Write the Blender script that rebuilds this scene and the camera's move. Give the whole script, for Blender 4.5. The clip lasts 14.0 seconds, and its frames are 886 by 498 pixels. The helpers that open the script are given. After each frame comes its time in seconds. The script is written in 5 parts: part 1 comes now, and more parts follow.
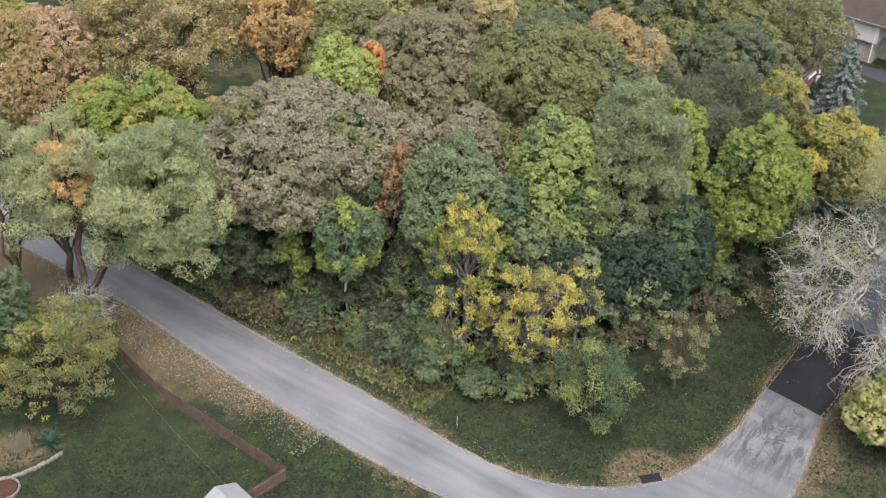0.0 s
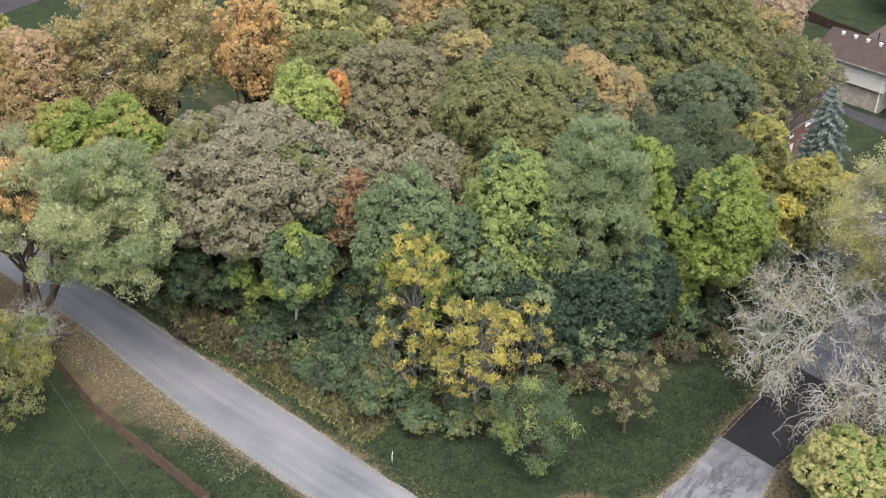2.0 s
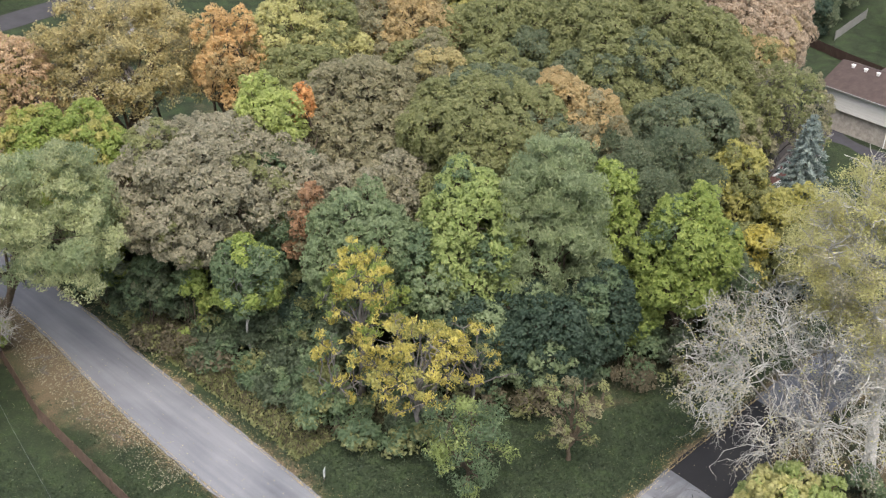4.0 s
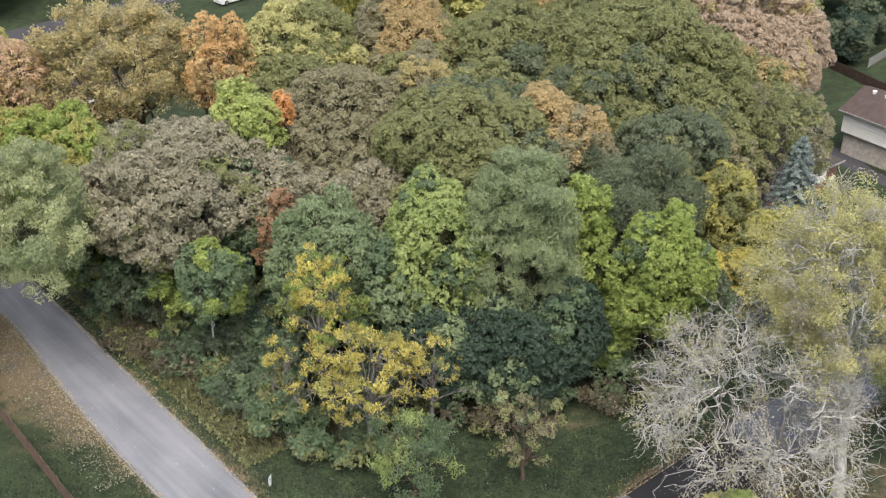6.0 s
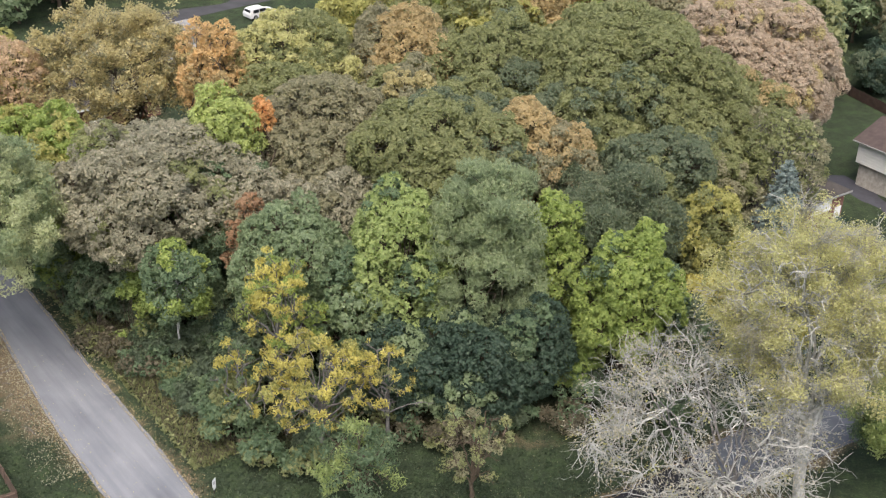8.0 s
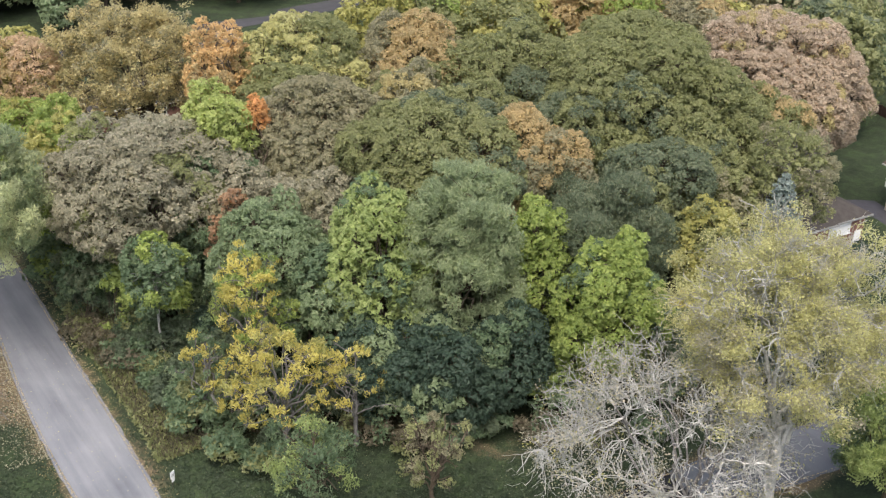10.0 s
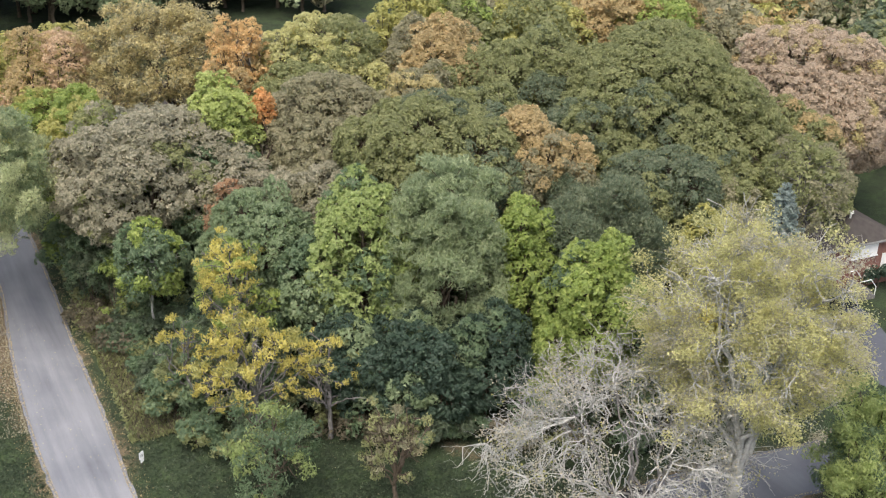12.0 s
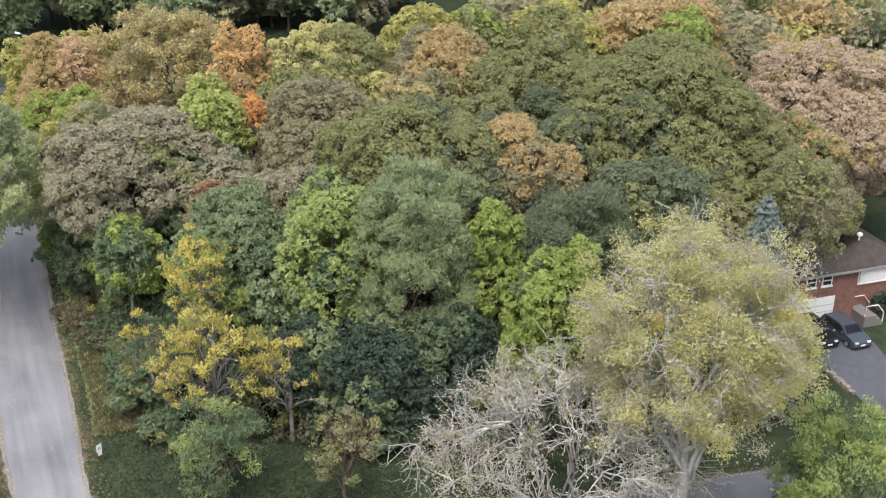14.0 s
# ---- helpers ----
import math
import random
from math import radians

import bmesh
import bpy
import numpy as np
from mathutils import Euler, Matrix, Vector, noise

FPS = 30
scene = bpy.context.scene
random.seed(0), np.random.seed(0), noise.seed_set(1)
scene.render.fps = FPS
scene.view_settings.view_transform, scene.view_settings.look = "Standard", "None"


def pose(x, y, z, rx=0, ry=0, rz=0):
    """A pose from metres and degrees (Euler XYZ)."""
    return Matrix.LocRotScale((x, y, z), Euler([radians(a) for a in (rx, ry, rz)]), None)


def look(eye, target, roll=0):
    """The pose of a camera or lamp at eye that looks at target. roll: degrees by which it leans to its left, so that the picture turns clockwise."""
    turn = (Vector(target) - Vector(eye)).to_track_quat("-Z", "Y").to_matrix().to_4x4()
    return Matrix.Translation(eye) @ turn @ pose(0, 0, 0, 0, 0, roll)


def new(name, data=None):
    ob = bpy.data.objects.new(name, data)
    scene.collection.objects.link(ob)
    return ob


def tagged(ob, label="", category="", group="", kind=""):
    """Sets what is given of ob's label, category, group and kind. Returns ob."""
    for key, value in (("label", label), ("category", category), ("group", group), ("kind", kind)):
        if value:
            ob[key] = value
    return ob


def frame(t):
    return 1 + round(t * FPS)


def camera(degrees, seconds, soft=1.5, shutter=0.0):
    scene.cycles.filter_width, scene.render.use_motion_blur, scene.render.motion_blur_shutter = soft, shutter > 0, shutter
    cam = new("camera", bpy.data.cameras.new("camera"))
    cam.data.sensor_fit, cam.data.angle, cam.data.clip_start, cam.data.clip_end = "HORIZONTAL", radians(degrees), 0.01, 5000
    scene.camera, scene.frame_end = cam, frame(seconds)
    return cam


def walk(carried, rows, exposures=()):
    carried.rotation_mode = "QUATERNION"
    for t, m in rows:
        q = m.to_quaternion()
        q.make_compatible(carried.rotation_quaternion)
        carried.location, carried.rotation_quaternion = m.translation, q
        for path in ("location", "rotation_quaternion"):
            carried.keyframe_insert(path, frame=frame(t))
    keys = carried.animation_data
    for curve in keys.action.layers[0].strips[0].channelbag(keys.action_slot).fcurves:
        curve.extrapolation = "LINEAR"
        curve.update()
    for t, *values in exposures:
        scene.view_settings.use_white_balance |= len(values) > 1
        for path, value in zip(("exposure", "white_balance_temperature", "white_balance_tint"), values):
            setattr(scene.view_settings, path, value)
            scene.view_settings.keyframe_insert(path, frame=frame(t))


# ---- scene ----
cam = camera(40, 14.0, 1.2)
PATH = [
    (0, pose(-51.448, -17.825, 62.329, 54.400, -2.178, -13.818)),
    (0.5, pose(-49.047, -18.338, 61.826, 55.049, -2.003, -12.816)),
    (1, pose(-46.761, -18.790, 61.295, 55.683, -1.966, -11.818)),
    (1.5, pose(-44.584, -18.988, 60.917, 56.174, -2.012, -10.874)),
    (2, pose(-42.282, -19.342, 60.449, 56.746, -1.989, -9.887)),
    (2.5, pose(-39.936, -19.477, 60.097, 57.206, -1.953, -8.897)),
    (3, pose(-37.757, -19.696, 59.611, 57.777, -1.966, -7.936)),
    (3.5, pose(-35.375, -19.899, 58.988, 58.201, -1.888, -6.893)),
    (3.7, pose(-34.359, -20.047, 58.877, 58.241, -1.911, -6.422)),
    (5.8, pose(-24.833, -20.288, 57.440, 59.345, -1.505, -1.795)),
    (6, pose(-23.919, -20.246, 57.235, 59.527, -1.534, -1.319)),
    (6.5, pose(-21.949, -20.100, 56.961, 59.785, -1.645, -0.273)),
    (7, pose(-19.791, -20.050, 56.563, 60.142, -1.678, 0.860)),
    (7.5, pose(-17.605, -19.945, 56.056, 60.523, -1.696, 1.964)),
    (8, pose(-15.538, -19.867, 55.575, 60.889, -1.749, 3.006)),
    (8.5, pose(-13.338, -19.767, 55.040, 61.273, -1.736, 4.128)),
    (8.7, pose(-12.415, -19.677, 54.874, 61.399, -1.722, 4.620)),
    (10.8, pose(-3.629, -18.605, 52.077, 62.872, -1.537, 10.308)),
    (11, pose(-2.533, -18.592, 51.878, 63.001, -1.513, 11.056)),
    (11.5, pose(-0.353, -18.188, 51.242, 63.365, -1.453, 12.446)),
    (12, pose(1.872, -17.686, 50.641, 63.751, -1.406, 13.563)),
    (12.5, pose(4.159, -17.102, 50.029, 64.153, -1.287, 14.737)),
    (13, pose(6.326, -16.518, 49.427, 64.552, -1.214, 15.951)),
    (13.5, pose(8.353, -15.912, 48.806, 64.993, -1.137, 17.098)),
    (14, pose(10.450, -15.146, 48.185, 65.414, -1.083, 18.332)),
]
walk(cam, PATH, [(0, 1.14), (3.5, 1.2), (7.5, 1.2), (14, 1.21)])

# ---- light ----
world = bpy.data.worlds.new("sky")
scene.world = world
world.use_nodes = True
wn = world.node_tree
sky = wn.nodes.new("ShaderNodeTexSky")
sky.sky_type = "NISHITA"
sky.sun_disc = False
SUN_EL, SUN_AZ = radians(64), radians(182)
sky.sun_elevation, sky.sun_rotation = SUN_EL, SUN_AZ
sky.dust_density = 6.0
sky.air_density = 1.0
wn.nodes["Background"].inputs["Strength"].default_value = 0.12
wn.links.new(sky.outputs[0], wn.nodes["Background"].inputs[0])
lamp = bpy.data.lights.new("sun", "SUN")
lamp.energy, lamp.angle, lamp.color = 1.3, radians(60), (1.0, 0.97, 0.94)
sun = new("sun", lamp)
way = Vector((math.sin(SUN_AZ) * math.cos(SUN_EL), math.cos(SUN_AZ) * math.cos(SUN_EL), math.sin(SUN_EL)))
sun.matrix_world = look(way * 100, (0, 0, 0))

# ---- materials ----
def node_mat(name, rough=0.8):
    m = bpy.data.materials.new(name)
    m.use_nodes = True
    b = m.node_tree.nodes["Principled BSDF"]
    b.inputs["Roughness"].default_value = rough
    b.inputs["Specular IOR Level"].default_value = 0.25
    return m, m.node_tree, b


def ramp(nt, fac, stops):
    n = nt.nodes.new("ShaderNodeValToRGB")
    while len(n.color_ramp.elements) < len(stops):
        n.color_ramp.elements.new(0.5)
    for e, (p, c) in zip(n.color_ramp.elements, stops):
        e.position, e.color = p, (*c, 1)
    nt.links.new(fac, n.inputs[0])
    return n.outputs[0]


def noise_tex(nt, scale, detail=4.0, rough=0.55, coords=None, warp=0.0):
    if coords is None:
        coords = nt.nodes.new("ShaderNodeNewGeometry").outputs["Position"]
    n = nt.nodes.new("ShaderNodeTexNoise")
    n.inputs["Scale"].default_value, n.inputs["Detail"].default_value = scale, detail
    n.inputs["Roughness"].default_value, n.inputs["Distortion"].default_value = rough, warp
    nt.links.new(coords, n.inputs["Vector"])
    return n.outputs["Fac"]


def mix(nt, fac, a, b, kind="MIX"):
    n = nt.nodes.new("ShaderNodeMix")
    n.data_type, n.blend_type = "RGBA", kind
    for sock, v in ((n.inputs[0], fac), (n.inputs[6], a), (n.inputs[7], b)):
        if isinstance(v, (int, float)):
            sock.default_value = v
        elif isinstance(v, tuple):
            sock.default_value = (*v, 1)
        else:
            nt.links.new(v, sock)
    return n.outputs[2]


def bump(nt, b, height, strength=0.4, dist=0.05):
    n = nt.nodes.new("ShaderNodeBump")
    n.inputs["Strength"].default_value, n.inputs["Distance"].default_value = strength, dist
    nt.links.new(height, n.inputs["Height"])
    nt.links.new(n.outputs[0], b.inputs["Normal"])


def leaf_mat(name, a, b_, c, share=0.58):
    """Leaves: three autumn tones, spread clump by clump and leaf by leaf."""
    m, nt, b = node_mat(name, 0.55)
    b.inputs["Specular IOR Level"].default_value = 0.4
    at = nt.nodes.new("ShaderNodeAttribute")
    at.attribute_name = "tone"
    geo = nt.nodes.new("ShaderNodeNewGeometry")
    add = nt.nodes.new("ShaderNodeMath")
    add.operation = "MULTIPLY_ADD"
    nt.links.new(geo.outputs["Random Per Island"], add.inputs[0])
    add.inputs[1].default_value = 0.45
    half = nt.nodes.new("ShaderNodeMath")
    half.operation = "MULTIPLY"
    nt.links.new(at.outputs["Fac"], half.inputs[0])
    half.inputs[1].default_value = 0.6
    nt.links.new(half.outputs[0], add.inputs[2])
    a, b_, c = (tuple(1.6 * (v * 0.9 + 0.1 * sum(t) / 3) * k for v, k in zip(t, (0.945, 0.985, 1.26))) for t in (a, b_, c))
    a, c = (tuple(y + w * (x - y) for x, y in zip(t, b_)) for t, w in ((a, 0.72), (c, 0.66)))
    col = ramp(nt, add.outputs[0], [(0.1, a), (0.55, b_), (0.95, c)])
    nt.links.new(col, b.inputs["Base Color"])
    tr = nt.nodes.new("ShaderNodeBsdfTranslucent")
    nt.links.new(col, tr.inputs[0])
    ms = nt.nodes.new("ShaderNodeMixShader")
    ms.inputs[0].default_value = share
    out = nt.nodes["Material Output"]
    nt.links.new(b.outputs[0], ms.inputs[1])
    nt.links.new(tr.outputs[0], ms.inputs[2])
    nt.links.new(ms.outputs[0], out.inputs[0])
    return m


LEAF = {
    "dark": leaf_mat("leaf_dark_green", (0.07, 0.096, 0.043), (0.122, 0.144, 0.063), (0.203, 0.206, 0.09)),
    "mid": leaf_mat("leaf_mid_green", (0.058, 0.094, 0.038), (0.11, 0.153, 0.06), (0.195, 0.23, 0.086)),
    "teal": leaf_mat("leaf_blue_green", (0.1, 0.135, 0.055), (0.172, 0.214, 0.083), (0.272, 0.305, 0.122)),
    # green darkened to hold the shade under tall trees; also serves dark evergreens
    "deep": leaf_mat("leaf_deep_shaded_green", (0.027, 0.047, 0.025), (0.045, 0.073, 0.036), (0.082, 0.112, 0.053)),
    "pale": leaf_mat("leaf_pale_green", (0.14, 0.175, 0.046), (0.245, 0.287, 0.071), (0.36, 0.382, 0.107)),
    "feather": leaf_mat("leaf_feathery_green", (0.122, 0.152, 0.062), (0.212, 0.247, 0.096), (0.335, 0.352, 0.145)),
    "willow": leaf_mat("leaf_willow_green", (0.175, 0.192, 0.08), (0.303, 0.318, 0.124), (0.435, 0.435, 0.185)),
    "bright": leaf_mat("leaf_yellow_green", (0.1, 0.145, 0.028), (0.215, 0.26, 0.044), (0.37, 0.39, 0.08)),
    "golden": leaf_mat("leaf_golden_green", (0.16, 0.16, 0.036), (0.3, 0.278, 0.06), (0.44, 0.395, 0.1)),
    "lime": leaf_mat("leaf_lime", (0.18, 0.212, 0.045), (0.3, 0.332, 0.076), (0.43, 0.445, 0.122)),
    "yellow": leaf_mat("leaf_yellow", (0.23, 0.2, 0.04), (0.4, 0.34, 0.055), (0.54, 0.46, 0.1)),
    "straw": leaf_mat("leaf_straw_yellow", (0.245, 0.225, 0.07), (0.365, 0.34, 0.105), (0.47, 0.43, 0.15)),
    "haze": leaf_mat("leaf_faded_olive_yellow", (0.19, 0.17, 0.085), (0.29, 0.26, 0.14), (0.38, 0.34, 0.2)),
    "greyoak": leaf_mat("leaf_grey_brown", (0.135, 0.13, 0.062), (0.25, 0.226, 0.117), (0.43, 0.385, 0.215)),
    "brownoak": leaf_mat("leaf_olive_brown", (0.12, 0.122, 0.05), (0.225, 0.203, 0.09), (0.335, 0.288, 0.135)),
    "olive": leaf_mat("leaf_olive", (0.1, 0.115, 0.036), (0.19, 0.195, 0.06), (0.31, 0.295, 0.095)),
    "tan": leaf_mat("leaf_tan", (0.195, 0.157, 0.058), (0.345, 0.258, 0.09), (0.47, 0.355, 0.135)),
    "orange": leaf_mat("leaf_orange", (0.29, 0.19, 0.062), (0.46, 0.31, 0.1), (0.57, 0.41, 0.155)),
    "rust": leaf_mat("leaf_rust", (0.16, 0.1, 0.042), (0.285, 0.17, 0.07), (0.4, 0.25, 0.105)),
    "pink": leaf_mat("leaf_pinkish_tan", (0.225, 0.178, 0.092), (0.355, 0.276, 0.152), (0.465, 0.372, 0.215)),
    "scarlet": leaf_mat("leaf_orange_red", (0.31, 0.16, 0.045), (0.49, 0.26, 0.066), (0.6, 0.36, 0.11)),
    "blush": leaf_mat("leaf_salmon_tan", (0.26, 0.185, 0.085), (0.42, 0.3, 0.14), (0.55, 0.42, 0.21)),
    # a dimmer green: shade at the wood's edge mixed into the leaf tones
    "shade": leaf_mat("leaf_shaded_green", (0.045, 0.062, 0.028), (0.078, 0.1, 0.044), (0.135, 0.155, 0.068)),
    "weeds": leaf_mat("leaf_dry_weeds", (0.07, 0.062, 0.03), (0.125, 0.105, 0.05), (0.19, 0.155, 0.08)),
    "oakgold": leaf_mat("leaf_faded_gold", (0.2, 0.166, 0.052), (0.345, 0.285, 0.095), (0.475, 0.4, 0.15)),
    "grass": leaf_mat("grass_blades", (0.023, 0.036, 0.014), (0.044, 0.06, 0.025), (0.085, 0.1, 0.044)),
    "spruce": leaf_mat("needle_blue_grey", (0.105, 0.13, 0.09), (0.15, 0.18, 0.122), (0.205, 0.235, 0.165), 0.35),
}


def bark_mat(name, a, b_):
    m, nt, b = node_mat(name, 0.9)
    f = noise_tex(nt, 3.0, 6, 0.7)
    nt.links.new(ramp(nt, f, [(0.3, a), (0.7, b_)]), b.inputs["Base Color"])
    bump(nt, b, noise_tex(nt, 14.0, 4, 0.6), 0.6, 0.03)
    return m


BARK = bark_mat("bark_brown", (0.06, 0.045, 0.03), (0.15, 0.12, 0.09))
BARK_PALE = bark_mat("bark_pale_grey", (0.205, 0.205, 0.19), (0.53, 0.527, 0.487))
BARK_GREY = bark_mat("bark_ash_grey", (0.1, 0.095, 0.09), (0.22, 0.21, 0.2))


def ground_mat():
    """Grass, with leaf litter and bare earth where the painted shares say so."""
    m, nt, b = node_mat("grass_and_leaf_litter", 0.95)
    grain = noise_tex(nt, 6.0, 8, 0.75)
    fleck = noise_tex(nt, 26.0, 3, 0.8)
    patch = noise_tex(nt, 0.22, 6, 0.65, warp=0.7)
    green = ramp(nt, grain, [(0.3, (0.015, 0.024, 0.012)), (0.52, (0.028, 0.042, 0.02)), (0.72, (0.06, 0.072, 0.036))])
    tuft = ramp(nt, noise_tex(nt, 0.55, 5, 0.7, warp=0.5), [(0.32, (0.6, 0.62, 0.66)), (0.5, (1.0, 1.0, 1.0)), (0.68, (1.45, 1.5, 1.25))])
    green = mix(nt, 1.0, green, tuft, "MULTIPLY")
    brown = ramp(nt, fleck, [(0.3, (0.06, 0.05, 0.032)), (0.5, (0.12, 0.095, 0.06)), (0.62, (0.2, 0.155, 0.095)), (0.76, (0.34, 0.27, 0.165))])
    at = nt.nodes.new("ShaderNodeAttribute")
    at.attribute_name = "litter"
    add = nt.nodes.new("ShaderNodeMath")
    add.operation = "ADD"
    nt.links.new(at.outputs["Fac"], add.inputs[0])
    nt.links.new(patch, add.inputs[1])
    mixed = nt.nodes.new("ShaderNodeMath")
    mixed.operation = "MULTIPLY_ADD"
    nt.links.new(fleck, mixed.inputs[0])
    mixed.inputs[1].default_value = 0.45
    nt.links.new(add.outputs[0], mixed.inputs[2])
    sel = ramp(nt, mixed.outputs[0], [(0.78, (0, 0, 0)), (1.0, (1, 1, 1))])
    nt.links.new(mix(nt, sel, green, brown), b.inputs["Base Color"])
    bump(nt, b, grain, 0.8, 0.15)
    return m


def road_mat(name, base, light, dark, streak=0.0, stain=None):
    """Asphalt: worn pale where wheels run, darker streaks along the lane, fine stones."""
    m, nt, b = node_mat(name, 0.85)
    geo = nt.nodes.new("ShaderNodeNewGeometry")
    rot = nt.nodes.new("ShaderNodeMapping")
    rot.inputs["Rotation"].default_value = (0, 0, radians(49))
    nt.links.new(geo.outputs["Position"], rot.inputs["Vector"])
    sc = nt.nodes.new("ShaderNodeMapping")
    sc.inputs["Scale"].default_value = (0.05, 0.75, 1.0)
    nt.links.new(rot.outputs[0], sc.inputs["Vector"])
    fine = noise_tex(nt, 22.0, 5, 0.7)
    big = noise_tex(nt, 0.16, 4, 0.5, warp=0.3)
    lanes = noise_tex(nt, 1.0, 4, 0.6, coords=sc.outputs[0], warp=0.08)
    mid = nt.nodes.new("ShaderNodeMath")
    mid.operation = "MULTIPLY_ADD"
    nt.links.new(lanes, mid.inputs[0])
    mid.inputs[1].default_value = streak
    half = nt.nodes.new("ShaderNodeMath")
    half.operation = "MULTIPLY"
    nt.links.new(big, half.inputs[0])
    half.inputs[1].default_value = 1.0 - streak
    nt.links.new(half.outputs[0], mid.inputs[2])
    a = ramp(nt, mid.outputs[0], [(0.36, dark), (0.5, base), (0.63, light)])
    g = ramp(nt, fine, [(0.25, (0.78, 0.78, 0.78)), (0.75, (1.12, 1.12, 1.12))])
    a = mix(nt, 1.0, a, g, "MULTIPLY")
    if stain:
        # oil and tyre marks dragged along the lane, a few metres round one place
        gap = nt.nodes.new("ShaderNodeVectorMath")
        gap.operation = "DISTANCE"
        nt.links.new(geo.outputs["Position"], gap.inputs[0])
        gap.inputs[1].default_value = (*stain, 0)
        part_of = nt.nodes.new("ShaderNodeMapRange")
        nt.links.new(gap.outputs["Value"], part_of.inputs[0])
        part_of.inputs[1].default_value, part_of.inputs[2].default_value = 2.0, 6.5
        part_of.inputs[3].default_value, part_of.inputs[4].default_value = 1.0, 0.0
        wide = nt.nodes.new("ShaderNodeMapping")
        wide.inputs["Scale"].default_value = (0.35, 1.5, 1.0)
        along = nt.nodes.new("ShaderNodeMapping")
        along.inputs["Rotation"].default_value = (0, 0, radians(-45))
        nt.links.new(geo.outputs["Position"], along.inputs["Vector"])
        nt.links.new(along.outputs[0], wide.inputs["Vector"])
        drag = ramp(nt, noise_tex(nt, 1.0, 6, 0.7, coords=wide.outputs[0], warp=0.6), [(0.44, (0, 0, 0)), (0.58, (1, 1, 1))])
        both = nt.nodes.new("ShaderNodeMath")
        both.operation = "MULTIPLY"
        nt.links.new(part_of.outputs[0], both.inputs[0])
        nt.links.new(drag, both.inputs[1])
        a = mix(nt, both.outputs[0], a, (0.075, 0.078, 0.085))
    nt.links.new(a, b.inputs["Base Color"])
    bump(nt, b, fine, 0.3, 0.01)
    return m


GROUND = ground_mat()
ROAD = road_mat("old_grey_asphalt", (0.16, 0.167, 0.184), (0.215, 0.222, 0.237), (0.108, 0.115, 0.13), 0.5, (-10.5, 38.6))
ASPHALT = road_mat("new_black_asphalt", (0.022, 0.022, 0.025), (0.028, 0.028, 0.03), (0.018, 0.018, 0.02))
CONCRETE = road_mat("pale_concrete", (0.21, 0.205, 0.195), (0.26, 0.255, 0.245), (0.165, 0.16, 0.155))


def plain(name, col, rough=0.7, var=0.15, scale=3.0, metal=0.0):
    m, nt, b = node_mat(name, rough)
    f = noise_tex(nt, scale, 5, 0.65)
    lo, hi = tuple(c * (1 - var) for c in col), tuple(min(1, c * (1 + var)) for c in col)
    nt.links.new(ramp(nt, f, [(0.3, lo), (0.7, hi)]), b.inputs["Base Color"])
    b.inputs["Metallic"].default_value = metal
    bump(nt, b, noise_tex(nt, scale * 8, 3, 0.6), 0.15, 0.01)
    return m


WHITE = plain("white_paint", (0.75, 0.75, 0.73), 0.6, 0.06)


# ---- building helpers ----
def link_mesh(name, me, parent=None, label="", mat=None):
    if mat:
        me.materials.append(mat)
    ob = new(name, me)
    if parent:
        ob.parent = parent
    if label:
        ob["label"] = label
    return ob


def part(name, bm, material, parent=None, label=""):
    me = bpy.data.meshes.new(name)
    bm.to_mesh(me)
    bm.free()
    return link_mesh(name, me, parent, label, material)


def arrays_mesh(name, verts, faces, tone=None):
    """A mesh from numpy arrays; faces all have the same number of corners."""
    me = bpy.data.meshes.new(name)
    n, k = faces.shape
    me.vertices.add(len(verts))
    me.vertices.foreach_set("co", np.ascontiguousarray(verts, dtype=np.float32).ravel())
    me.loops.add(n * k)
    me.loops.foreach_set("vertex_index", faces.astype(np.int32).ravel())
    me.polygons.add(n)
    me.polygons.foreach_set("loop_start", np.arange(0, n * k, k, dtype=np.int32))
    me.update(calc_edges=True)
    if tone is not None:
        at = me.attributes.new("tone", "FLOAT", "POINT")
        at.data.foreach_set("value", np.ascontiguousarray(tone, dtype=np.float32))
    return me


def unit(v):
    return v / np.maximum(np.linalg.norm(v, axis=-1, keepdims=True), 1e-9)


def leaf_cards(rng, pos, normal, size, tone, long=1.4, droop=0.0, wild=0.5):
    """Small folded leaf sprays: one diamond each, facing roughly along its normal."""
    n = len(pos)
    normal = unit(normal + rng.normal(0, wild, (n, 3)))
    a = unit(np.cross(normal, rng.normal(0, 1, (n, 3))))
    if droop:
        a = unit(a + np.array([0, 0, -droop]))
        normal = unit(np.cross(a, np.cross(normal, a)))
    c = np.cross(normal, a)
    s = size * rng.uniform(0.6, 1.35, (n, 1))
    v = np.empty((n, 3, 3))
    v[:, 0] = pos - a * s * long * 0.5 - c * s * 0.5
    v[:, 1] = pos - a * s * long * 0.5 * rng.uniform(0.2, 1.0, (n, 1)) + c * s * 0.5
    v[:, 2] = pos + a * s * long * 0.5
    return v.reshape(-1, 3), np.arange(n * 3).reshape(n, 3), np.repeat(tone, 3)


